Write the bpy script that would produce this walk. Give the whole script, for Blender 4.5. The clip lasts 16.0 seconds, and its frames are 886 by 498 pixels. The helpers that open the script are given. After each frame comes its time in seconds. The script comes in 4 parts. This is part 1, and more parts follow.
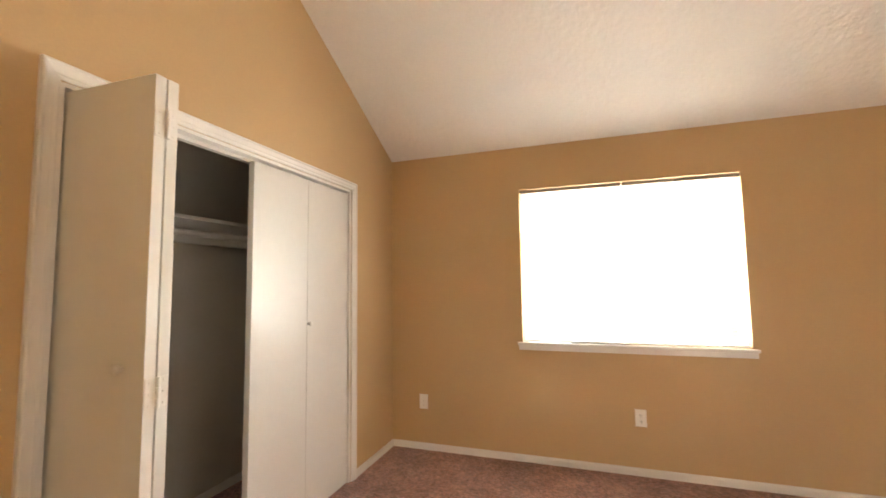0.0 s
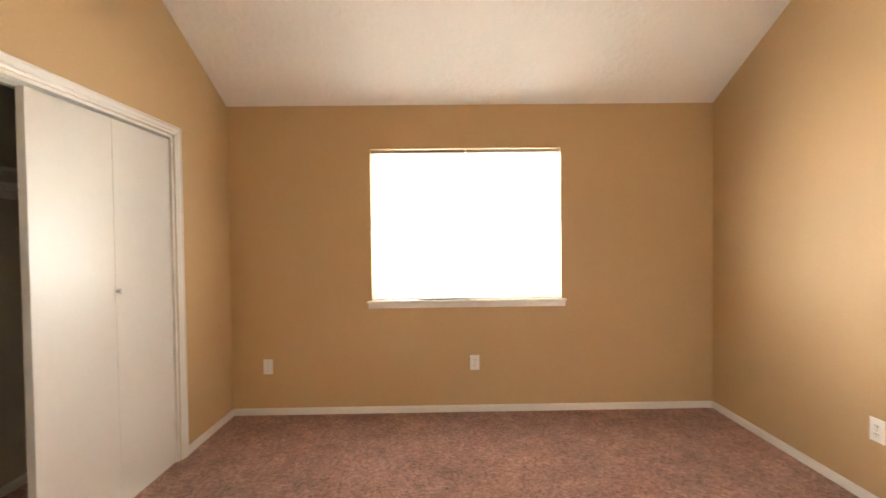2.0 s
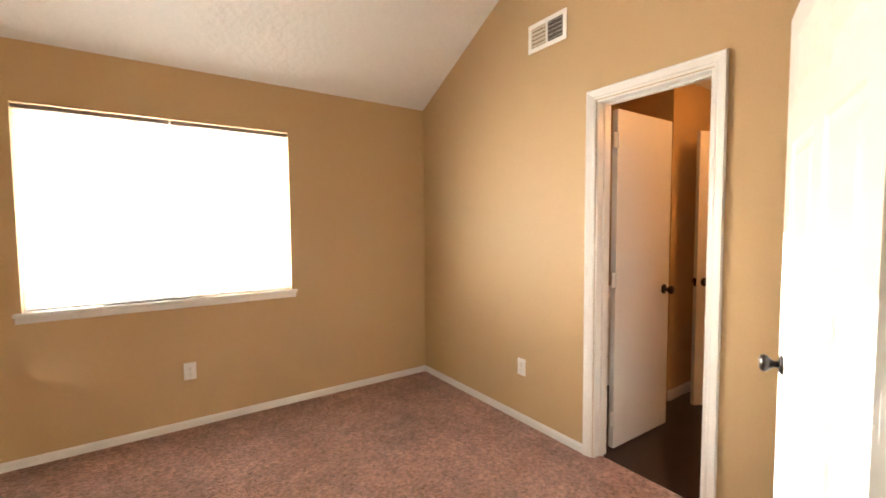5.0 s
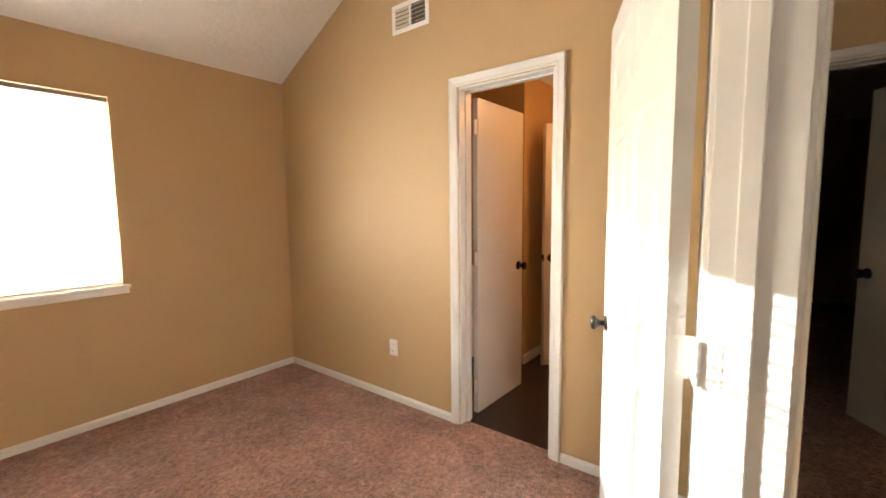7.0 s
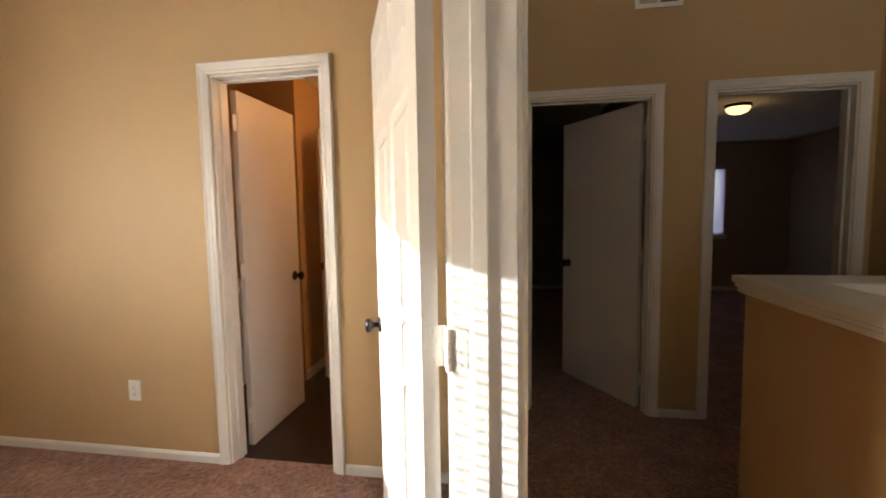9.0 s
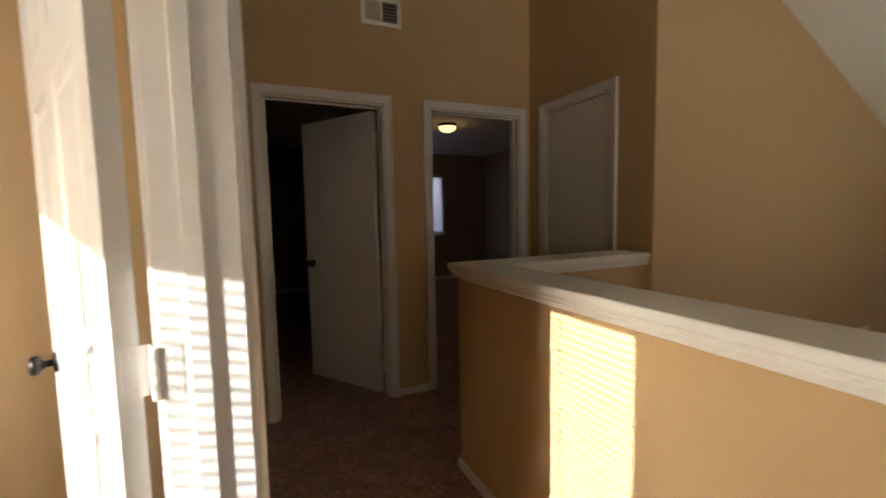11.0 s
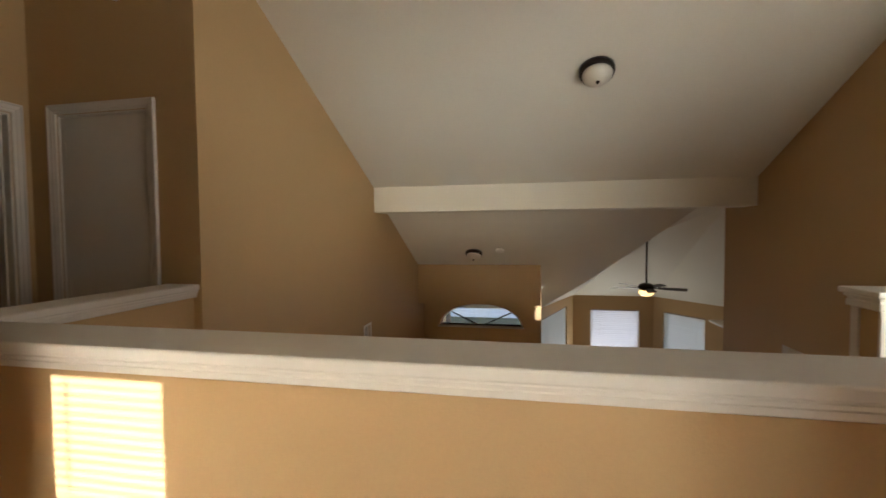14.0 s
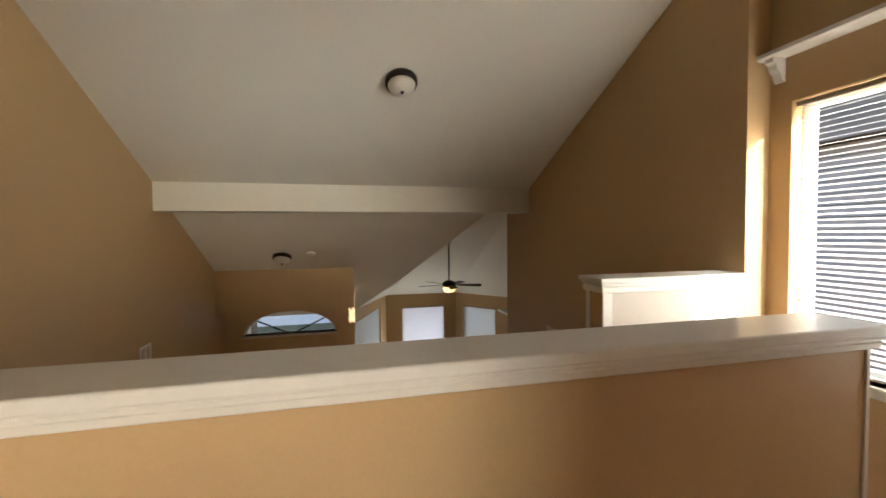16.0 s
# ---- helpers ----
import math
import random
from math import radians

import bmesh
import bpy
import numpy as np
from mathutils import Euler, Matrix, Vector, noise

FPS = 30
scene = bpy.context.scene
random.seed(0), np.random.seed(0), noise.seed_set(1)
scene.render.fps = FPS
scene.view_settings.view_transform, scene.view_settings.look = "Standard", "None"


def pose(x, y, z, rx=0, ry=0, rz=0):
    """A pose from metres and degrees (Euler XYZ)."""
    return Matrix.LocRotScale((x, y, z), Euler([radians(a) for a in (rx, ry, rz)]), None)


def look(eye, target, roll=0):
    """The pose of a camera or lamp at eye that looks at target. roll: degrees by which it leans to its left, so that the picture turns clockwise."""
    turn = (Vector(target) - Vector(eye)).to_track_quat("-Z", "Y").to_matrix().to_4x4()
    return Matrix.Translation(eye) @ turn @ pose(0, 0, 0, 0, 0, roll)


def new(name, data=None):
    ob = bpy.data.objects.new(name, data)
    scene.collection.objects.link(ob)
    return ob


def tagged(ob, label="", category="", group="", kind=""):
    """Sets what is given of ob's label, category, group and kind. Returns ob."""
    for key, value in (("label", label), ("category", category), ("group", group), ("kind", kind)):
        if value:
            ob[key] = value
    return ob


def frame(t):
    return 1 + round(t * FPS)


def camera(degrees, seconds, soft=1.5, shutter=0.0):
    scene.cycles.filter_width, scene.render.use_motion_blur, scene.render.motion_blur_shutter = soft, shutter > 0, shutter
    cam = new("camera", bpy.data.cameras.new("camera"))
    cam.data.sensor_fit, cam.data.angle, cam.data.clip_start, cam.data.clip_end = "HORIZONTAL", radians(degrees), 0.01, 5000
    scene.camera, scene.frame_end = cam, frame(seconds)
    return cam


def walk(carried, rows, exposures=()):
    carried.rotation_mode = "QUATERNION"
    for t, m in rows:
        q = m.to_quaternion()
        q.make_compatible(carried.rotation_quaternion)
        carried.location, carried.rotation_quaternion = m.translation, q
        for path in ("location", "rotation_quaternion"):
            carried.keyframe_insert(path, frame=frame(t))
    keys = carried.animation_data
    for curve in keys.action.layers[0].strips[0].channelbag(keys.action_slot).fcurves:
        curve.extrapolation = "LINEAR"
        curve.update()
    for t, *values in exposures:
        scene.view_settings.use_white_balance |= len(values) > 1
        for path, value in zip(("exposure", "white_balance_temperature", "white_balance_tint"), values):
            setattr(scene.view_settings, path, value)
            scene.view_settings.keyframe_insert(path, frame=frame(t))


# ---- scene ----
# ------------------------------------------------------------------ camera
cam = camera(93.2, 16.0, soft=1.6, shutter=0.4)
PATH = [
    (0, (-0.137, 0.06, 1.345), (-0.781, 1.947, 1.502), -0.8),
    (0.5, (-0.124, 0.067, 1.351), (-0.608, 2.005, 1.434), -0.7),
    (1, (-0.136, 0.064, 1.344), (-0.466, 2.037, 1.359), -0.8),
    (1.5, (-0.12, 0.062, 1.352), (-0.284, 2.055, 1.323), -0.7),
    (2, (-0.098, 0.056, 1.346), (-0.074, 2.056, 1.305), -0.7),
    (2.5, (-0.07, 0.062, 1.344), (0.146, 2.05, 1.302), -0.7),
    (3, (-0.052, 0.057, 1.337), (0.381, 2.009, 1.301), -0.7),
    (3.5, (-0.039, 0.065, 1.351), (0.614, 1.955, 1.307), -0.7),
    (4, (-0.028, 0.061, 1.353), (0.826, 1.869, 1.303), -0.6),
    (4.2, (-0.012, 0.052, 1.362), (0.907, 1.827, 1.303), -0.5),
    (6.5, (0.009, 0.054, 1.351), (1.475, 1.401, 1.153), -0.7),
    (7, (0.015, 0.048, 1.349), (1.589, 1.267, 1.156), -0.6),
    (7.5, (0.027, 0.038, 1.343), (1.724, 1.081, 1.166), -0.5),
    (8, (0.024, 0.024, 1.352), (1.849, 0.824, 1.176), -0.6),
    (8.2, (0.058, 0.012, 1.334), (1.924, 0.712, 1.166), -0.6),
    (10.3, (0.114, 0.026, 1.312), (2.077, -0.316, 1.14), -1.0),
    (10.5, (0.116, 0.006, 1.307), (2.055, -0.454, 1.139), -0.9),
    (11, (0.111, -0.016, 1.304), (1.925, -0.841, 1.135), -1.2),
    (11.5, (0.098, -0.024, 1.308), (1.712, -1.192, 1.131), -1.2),
    (12, (0.089, -0.044, 1.302), (1.506, -1.445, 1.128), -1.2),
    (12.5, (0.077, -0.044, 1.307), (1.277, -1.634, 1.128), -1.1),
    (13, (0.045, -0.052, 1.315), (0.95, -1.826, 1.135), -0.9),
    (13.5, (0.031, -0.05, 1.318), (0.662, -1.942, 1.177), -0.8),
    (14, (0.001, -0.046, 1.335), (0.383, -2.008, 1.257), -0.5),
    (14.5, (-0.002, -0.05, 1.331), (0.168, -2.042, 1.273), -0.4),
    (15, (-0.004, -0.049, 1.334), (-0.065, -2.048, 1.274), -0.5),
    (15.5, (-0.017, -0.053, 1.333), (-0.303, -2.031, 1.267), -0.5),
    (16, (-0.03, -0.052, 1.33), (-0.512, -1.992, 1.257), -0.5),
]
walk(cam, [(t, look(eye, aim, lean)) for t, eye, aim, lean in PATH],
     [(0, 2.62), (4, 2.56), (6.5, 2.44), (8, 2.2), (10.5, 1.8), (12.5, 1.95), (14.5, 1.97), (16, 1.98)])

# ------------------------------------------------------------------ plan (metres)
XW, XE = -1.698, 2.044          # bedroom west and east walls
YH, YS, YN = 0.0, 0.133, 3.296  # hall face and bedroom face of the door wall; window wall
PLATE, SLOPE = 2.387, 0.525     # bedroom ceiling at the window wall, its rise
WX0, WX1, WZ0, WZ1 = -0.612, 0.857, 0.885, 2.054   # bedroom window
XH = 2.889                      # hall wall with the two bedroom doors
YC = -2.05                      # hall cupboard wall
XL, XR = 1.748, -2.289          # living room east and west walls
YB, ZB, ZBT = -4.774, 1.58, 1.871   # beam face, bottom, top
LSLOPE = 0.467                  # living room ceiling rise
LOW = -2.75                     # living room floor
JX0, JX1 = -0.33, 0.930         # entry doorway
CAP = 1.062                     # half wall cap
HWY = -0.922                    # half wall face
XS = -2.45                      # stair window wall

# ------------------------------------------------------------------ light
SUN = Vector((-0.338, 1.0, 0.244)).normalized()
world = bpy.data.worlds.new("sky")
scene.world = world
world.use_nodes = True
wn = world.node_tree
sky = wn.nodes.new("ShaderNodeTexSky")
sky.sky_type = "NISHITA"
sky.sun_disc = False
sky.sun_elevation = math.asin(SUN.z)
sky.sun_rotation = math.atan2(SUN.x, SUN.y)
wn.nodes["Background"].inputs["Strength"].default_value = 0.15
wn.links.new(sky.outputs["Color"], wn.nodes["Background"].inputs["Color"])

sun = new("sun", bpy.data.lights.new("sun", "SUN"))
sun.data.energy, sun.data.angle, sun.data.color = 4.5, radians(0.25), (1.0, 0.99, 0.97)
sun.matrix_world = look(SUN * 20, (0, 0, 0))


def area(name, eye, target, w, h, power, color=(1, 1, 1), spread=180):
    d = bpy.data.lights.new(name, "AREA")
    d.shape, d.size, d.size_y, d.energy, d.color = "RECTANGLE", w, h, power, color
    d.spread = radians(spread)
    ob = new(name, d)
    ob.matrix_world = look(eye, target)
    return ob


def bulb(name, at, power, color, r=0.05):
    d = bpy.data.lights.new(name, "POINT")
    d.energy, d.color, d.shadow_soft_size = power, color, r
    ob = new(name, d)
    ob.location = at
    return ob


area("window_light", (0.12, YN + 0.50, 1.0), (1.1, 0.9, 2.6), 1.7, 1.4, 28, (1.0, 0.93, 0.83), 150)
area("stair_window_light", (-3.0, -0.85, 1.1), (-1.7, -2.6, 3.6), 1.5, 1.4, 20, (1.0, 0.965, 0.85), 120)
area("bay_blind_light", (-2.3, -12.6, -2.3), (-1.9, -5, 1.5), 3.4, 1.2, 12, (0.88, 0.86, 1.0))
# Added fill lamp inside the bay, out of sight below, for the far ceiling.
area("bay_fill_light", (-2.2, -11.15, -1.9), (-1.2, -6.2, 1.3), 1.15, 0.45, 5.0, (1.0, 0.97, 0.86), 150)
area("back_window_light", (8.3, -3.0, 1.5), (5, -2.8, 1.2), 0.9, 1.1, 1.3, (0.60, 0.45, 1.0))
bulb("bath_bulb", (3.1, 0.75, 2.15), 3.3, (1.0, 0.44, 0.14), 0.09)
bulb("back_room_bulb", (5.07, -2.37, 2.22), 0.16, (1.0, 0.62, 0.28), 0.08)
bulb("fan_bulb", (-2.2, -8.3, 0.18), 2.0, (1.0, 0.72, 0.42), 0.07)

# ------------------------------------------------------------------ materials
def material(name, color, rough=0.6, metal=0.0, vary=0.06, grain=60.0, bump=0.0, bump_scale=200.0, stain=1.3, spec=0.5, coat=0.0, depth=0.004):
    """Principled surface, with fine grain and broad uneven tone in object space."""
    m = bpy.data.materials.new(name)
    m.use_nodes = True
    nt = m.node_tree
    b = nt.nodes["Principled BSDF"]
    b.inputs["Roughness"].default_value = rough
    b.inputs["Metallic"].default_value = metal
    b.inputs["Specular IOR Level"].default_value = spec
    b.inputs["Coat Weight"].default_value = coat
    tc = nt.nodes.new("ShaderNodeTexCoord")
    n1 = nt.nodes.new("ShaderNodeTexNoise")
    n1.inputs["Scale"].default_value, n1.inputs["Detail"].default_value = grain, 4.0
    n2 = nt.nodes.new("ShaderNodeTexNoise")
    n2.inputs["Scale"].default_value, n2.inputs["Detail"].default_value = stain, 3.0
    for n in (n1, n2):
        nt.links.new(tc.outputs["Object"], n.inputs["Vector"])
    add = nt.nodes.new("ShaderNodeMath")
    add.operation = "ADD"
    nt.links.new(n1.outputs["Fac"], add.inputs[0])
    nt.links.new(n2.outputs["Fac"], add.inputs[1])
    ramp = nt.nodes.new("ShaderNodeMapRange")
    ramp.inputs["From Min"].default_value, ramp.inputs["From Max"].default_value = 0.6, 1.4
    ramp.inputs["To Min"].default_value, ramp.inputs["To Max"].default_value = 1 - vary, 1 + vary
    nt.links.new(add.outputs[0], ramp.inputs["Value"])
    mul = nt.nodes.new("ShaderNodeMix")
    mul.data_type, mul.blend_type = "RGBA", "MULTIPLY"
    mul.inputs["Factor"].default_value = 1.0
    mul.inputs["A"].default_value = (*color, 1)
    nt.links.new(ramp.outputs["Result"], mul.inputs["B"])
    nt.links.new(mul.outputs["Result"], b.inputs["Base Color"])
    if bump:
        n3 = nt.nodes.new("ShaderNodeTexNoise")
        n3.inputs["Scale"].default_value, n3.inputs["Detail"].default_value = bump_scale, 3.0
        nt.links.new(tc.outputs["Object"], n3.inputs["Vector"])
        bp = nt.nodes.new("ShaderNodeBump")
        bp.inputs["Strength"].default_value, bp.inputs["Distance"].default_value = bump, depth
        nt.links.new(n3.outputs["Fac"], bp.inputs["Height"])
        nt.links.new(bp.outputs["Normal"], b.inputs["Normal"])
    return m


def emitter(name, color, strength):
    m = bpy.data.materials.new(name)
    m.use_nodes = True
    b = m.node_tree.nodes["Principled BSDF"]
    b.inputs["Base Color"].default_value = (0.9, 0.85, 0.75, 1)
    b.inputs["Roughness"].default_value = 0.4
    b.inputs["Emission Color"].default_value = (*color, 1)
    b.inputs["Emission Strength"].default_value = strength
    return m


def translucent(name, color, amount):
    m = material(name, color, 0.5, vary=0.03)
    nt = m.node_tree
    b = nt.nodes["Principled BSDF"]
    out = nt.nodes["Material Output"]
    tr = nt.nodes.new("ShaderNodeBsdfTranslucent")
    tr.inputs["Color"].default_value = (*color, 1)
    mix = nt.nodes.new("ShaderNodeMixShader")
    mix.inputs["Fac"].default_value = amount
    nt.links.new(b.outputs[0], mix.inputs[1])
    nt.links.new(tr.outputs[0], mix.inputs[2])
    nt.links.new(mix.outputs[0], out.inputs["Surface"])
    return m


def glass(name, tint=(0.95, 0.98, 1.0)):
    m = bpy.data.materials.new(name)
    m.use_nodes = True
    b = m.node_tree.nodes["Principled BSDF"]
    b.inputs["Base Color"].default_value = (*tint, 1)
    b.inputs["Roughness"].default_value = 0.0
    b.inputs["Transmission Weight"].default_value = 1.0
    b.inputs["IOR"].default_value = 1.05
    return m


WALL = material("tan_wall_paint", (0.53, 0.362, 0.185), 0.55, vary=0.035, grain=90, bump=0.22, bump_scale=140, stain=0.9, spec=0.35)
CEIL = material("ceiling_texture", (0.80, 0.77, 0.72), 0.85, vary=0.04, grain=70, bump=1.0, bump_scale=26, spec=0.2, depth=0.007)
LCEIL = material("smooth_ceiling_paint", (0.80, 0.785, 0.705), 0.7, vary=0.03, grain=70, bump=0.25, bump_scale=90, spec=0.25)
CLOSETW = material("closet_grey_paint", (0.55, 0.50, 0.43), 0.7, vary=0.04, bump=0.15, bump_scale=120)
TRIM = material("white_trim_paint", (0.74, 0.715, 0.67), 0.32, vary=0.025, grain=40, bump=0.04, bump_scale=90)
DOORW = material("white_door_paint", (0.70, 0.675, 0.63), 0.33, vary=0.02, grain=30, bump=0.05, bump_scale=60)
PANELP = material("off_white_wall_paint", (0.56, 0.49, 0.43), 0.5, vary=0.03, bump=0.1, bump_scale=120)
PLATEM = material("white_plastic", (0.85, 0.83, 0.78), 0.35, vary=0.01)
DARKM = material("dark_bronze", (0.035, 0.028, 0.024), 0.32, 0.85, vary=0.15)
STEEL = material("painted_steel", (0.72, 0.69, 0.64), 0.38, 0.1, vary=0.05)
SCREW = material("screw_steel", (0.45, 0.43, 0.40), 0.4, 0.9)
SLOT = material("dark_slot", (0.03, 0.028, 0.025), 0.8)
DUCT_SHADE = material("duct_shade_brown", (0.09, 0.07, 0.05), 0.7)
VINYL = material("dark_vinyl_floor", (0.028, 0.015, 0.011), 0.28, vary=0.35, grain=25, stain=3.0, bump=0.1, bump_scale=60)
BLIND = translucent("white_blind_slat", (0.86, 0.85, 0.84), 0.35)
NEIGHBOUR = material("blue_grey_siding", (0.34, 0.34, 0.40), 0.8, vary=0.08, grain=4)
# Lightened so the shaded house still reads as bright, sky-lit outdoors.
PALES = material("pale_backdrop_siding", (0.55, 0.60, 0.70), 0.7, vary=0.06, grain=4)
TANV = material("tan_louvre", (0.60, 0.51, 0.39), 0.6)
# Brown holds the backlit shade on the headrail's room side.
RAIL = material("backlit_headrail", (0.30, 0.23, 0.16), 0.5)
FRAMEM = material("white_window_vinyl", (0.80, 0.80, 0.79), 0.4)
GLASS = glass("window_glass")
LAMPG = emitter("lit_lamp_glass", (1.0, 0.62, 0.26), 0.6)
OFFG = material("frosted_lamp_glass", (0.72, 0.69, 0.62), 0.35, vary=0.06, grain=12)
BLADE = material("dark_walnut_blade", (0.045, 0.026, 0.018), 0.4, vary=0.25, grain=18)
ROOMB = material("back_room_paint", (0.42, 0.33, 0.24), 0.7, vary=0.04, bump=0.1)
GROUNDM = material("dry_grass_ground", (0.09, 0.085, 0.05), 0.9, vary=0.3, grain=3)
LEAFM = material("foliage", (0.05, 0.07, 0.035), 0.7, vary=0.4, grain=5)
BARK = material("bark", (0.12, 0.09, 0.07), 0.9, vary=0.3)


def carpet_material():
    m = material("mauve_carpet", (0.45, 0.240, 0.178), 0.95, vary=0.30, grain=8, spec=0.1, stain=2.2)
    nt = m.node_tree
    b = nt.nodes["Principled BSDF"]
    tc = next(n for n in nt.nodes if n.type == "TEX_COORD")
    mul = next(n for n in nt.nodes if n.type == "MIX")
    fine = nt.nodes.new("ShaderNodeTexNoise")
    fine.inputs["Scale"].default_value, fine.inputs["Detail"].default_value, fine.inputs["Roughness"].default_value = 52, 5.0, 0.68
    tuft = nt.nodes.new("ShaderNodeTexVoronoi")
    tuft.inputs["Scale"].default_value = 95
    for n in (fine, tuft):
        nt.links.new(tc.outputs["Object"], n.inputs["Vector"])
    mr = nt.nodes.new("ShaderNodeMapRange")
    mr.inputs["From Min"].default_value, mr.inputs["From Max"].default_value = 0.34, 0.66
    mr.inputs["To Min"].default_value, mr.inputs["To Max"].default_value = 0.48, 1.48
    nt.links.new(fine.outputs["Fac"], mr.inputs["Value"])
    mx = nt.nodes.new("ShaderNodeMix")
    mx.data_type, mx.blend_type = "RGBA", "MULTIPLY"
    mx.inputs["Factor"].default_value = 1.0
    nt.links.new(mul.outputs["Result"], mx.inputs["A"])
    nt.links.new(mr.outputs["Result"], mx.inputs["B"])
    nt.links.new(mx.outputs["Result"], b.inputs["Base Color"])
    mad = nt.nodes.new("ShaderNodeMath")
    mad.operation = "ADD"
    nt.links.new(fine.outputs["Fac"], mad.inputs[0])
    nt.links.new(tuft.outputs["Distance"], mad.inputs[1])
    bp = nt.nodes.new("ShaderNodeBump")
    bp.inputs["Strength"].default_value, bp.inputs["Distance"].default_value = 1.0, 0.02
    nt.links.new(mad.outputs[0], bp.inputs["Height"])
    nt.links.new(bp.outputs["Normal"], b.inputs["Normal"])
    b.inputs["Sheen Weight"].default_value = 0.25
    return m


CARPET = carpet_material()


# ------------------------------------------------------------------ building helpers
def mesh_of(name, bm, mat, smooth=False):
    bmesh.ops.recalc_face_normals(bm, faces=bm.faces[:])
    me = bpy.data.meshes.new(name)
    bm.to_mesh(me)
    bm.free()
    me.materials.append(mat)
    if smooth:
        for p in me.polygons:
            p.use_smooth = True
    return me


def part(name, bm, mat, parent=None, label="", m=None, smooth=False):
    """One mesh object, under a thing or a part; the bmesh is in the parent's space."""
    ob = new(name, mesh_of(name, bm, mat, smooth))
    if m is not None:
        ob.matrix_basis = m
    if parent is not None:
        ob.parent = parent
    if label:
        ob["label"] = label
    return ob


def shared(name, me, parent, m):
    ob = new(name, me)
    ob.matrix_basis = m
    ob.parent = parent
    return ob


def thing(name, label, category, m=None, group="", kind=""):
    ob = new(name)
    ob.empty_display_size = 0.1
    if m is not None:
        ob.matrix_basis = m
    return tagged(ob, label, category, group, kind)


def box(bm, a, b, bevel=0.0):
    v = [bm.verts.new((x, y, z)) for x in (a[0], b[0]) for y in (a[1], b[1]) for z in (a[2], b[2])]
    f = [bm.faces.new([v[i] for i in q]) for q in ((0, 1, 3, 2), (4, 6, 7, 5), (0, 4, 5, 1), (2, 3, 7, 6), (0, 2, 6, 4), (1, 5, 7, 3))]
    if bevel:
        es = list({e for q in f for e in q.edges})
        bmesh.ops.bevel(bm, geom=es, offset=bevel, segments=2, affect="EDGES", profile=0.5)
    return bm


def boxed(a, b, bevel=0.0):
    return box(bmesh.new(), a, b, bevel)


def lathe(profile, n=24, axis="z", at=(0, 0, 0), bm=None):
    """A turned body: profile of (radius, height) from one end to the other."""
    bm = bm or bmesh.new()
    rings = []
    for r, h in profile:
        ring = []
        for i in range(n):
            a = 2 * math.pi * i / n
            c, s = r * math.cos(a), r * math.sin(a)
            p = {"z": (c, s, h), "x": (h, c, s), "y": (c, h, s)}[axis]
            ring.append(bm.verts.new(Vector(p) + Vector(at)))
        rings.append(ring)
    for a, b in zip(rings, rings[1:]):
        for i in range(n):
            bm.faces.new((a[i], a[(i + 1) % n], b[(i + 1) % n], b[i]))
    bm.faces.new(rings[0])
    bm.faces.new(rings[-1][::-1])
    return bm


def prism(poly, axis, c0, c1, bm=None):
    """A flat polygon pushed along one axis: poly in the other two axes, in order."""
    bm = bm or bmesh.new()

    def at(p, c):
        return {"x": (c, p[0], p[1]), "y": (p[0], c, p[1]), "z": (p[0], p[1], c)}[axis]
    a = [bm.verts.new(at(p, c0)) for p in poly]
    b = [bm.verts.new(at(p, c1)) for p in poly]
    bm.faces.new(a)
    bm.faces.new(b[::-1])
    for i in range(len(poly)):
        j = (i + 1) % len(poly)
        bm.faces.new((a[i], b[i], b[j], a[j]))
    return bm


def wall(name, axis, c0, c1, u0, u1, z0, top, openings=(), mat=None, label="", back=None):
    """A wall across `axis` from c0 to c1, along u from u0 to u1; top is a list of (u, z); openings are (u0, u1, z0, z1)."""
    bm = bmesh.new()

    def zt(u):
        for (ua, za), (ub, zb) in zip(top, top[1:]):
            if ua <= u <= ub:
                return za + (zb - za) * (u - ua) / (ub - ua) if ub > ua else zb
        return top[-1][1] if u > top[-1][0] else top[0][1]
    us = sorted({u0, u1, *(u for o in openings for u in o[:2]), *(u for u, _ in top if u0 < u < u1)})

    def quad(pts):
        bm.faces.new([bm.verts.new(p) for p in pts])

    def at(u, c, z):
        return (c, u, z) if axis == "x" else (u, c, z)
    for ua, ub in zip(us, us[1:]):
        mid = (ua + ub) / 2
        cuts = sorted((o[2], o[3]) for o in openings if o[0] < mid < o[1])
        lo, spans = z0, []
        for a, b in cuts:
            if a > lo:
                spans.append((lo, lo, a, a))
            lo = b
        spans.append((lo, lo, zt(ua), zt(ub)))
        for a, b, c, d in spans:
            for cc in (c0, c1):
                quad([at(ua, cc, a), at(ub, cc, b), at(ub, cc, d), at(ua, cc, c)])
        quad([at(ua, c0, zt(ua)), at(ub, c0, zt(ub)), at(ub, c1, zt(ub)), at(ua, c1, zt(ua))])
        if not (cuts and cuts[0][0] <= z0):
            quad([at(ua, c0, z0), at(ub, c0, z0), at(ub, c1, z0), at(ua, c1, z0)])
    for u in (u0, u1):
        quad([at(u, c0, z0), at(u, c1, z0), at(u, c1, zt(u)), at(u, c0, zt(u))])
    for a, b, c, d in openings:
        for u in (a, b):
            quad([at(u, c0, c), at(u, c1, c), at(u, c1, d), at(u, c0, d)])
        for z in ((c, d) if c > z0 else (d,)):
            quad([at(a, c0, z), at(b, c0, z), at(b, c1, z), at(a, c1, z)])
    bmesh.ops.remove_doubles(bm, verts=bm.verts[:], dist=1e-5)
    return tagged(part(name, bm, mat or WALL), label or "tan painted drywall wall", "wall", kind="structure")


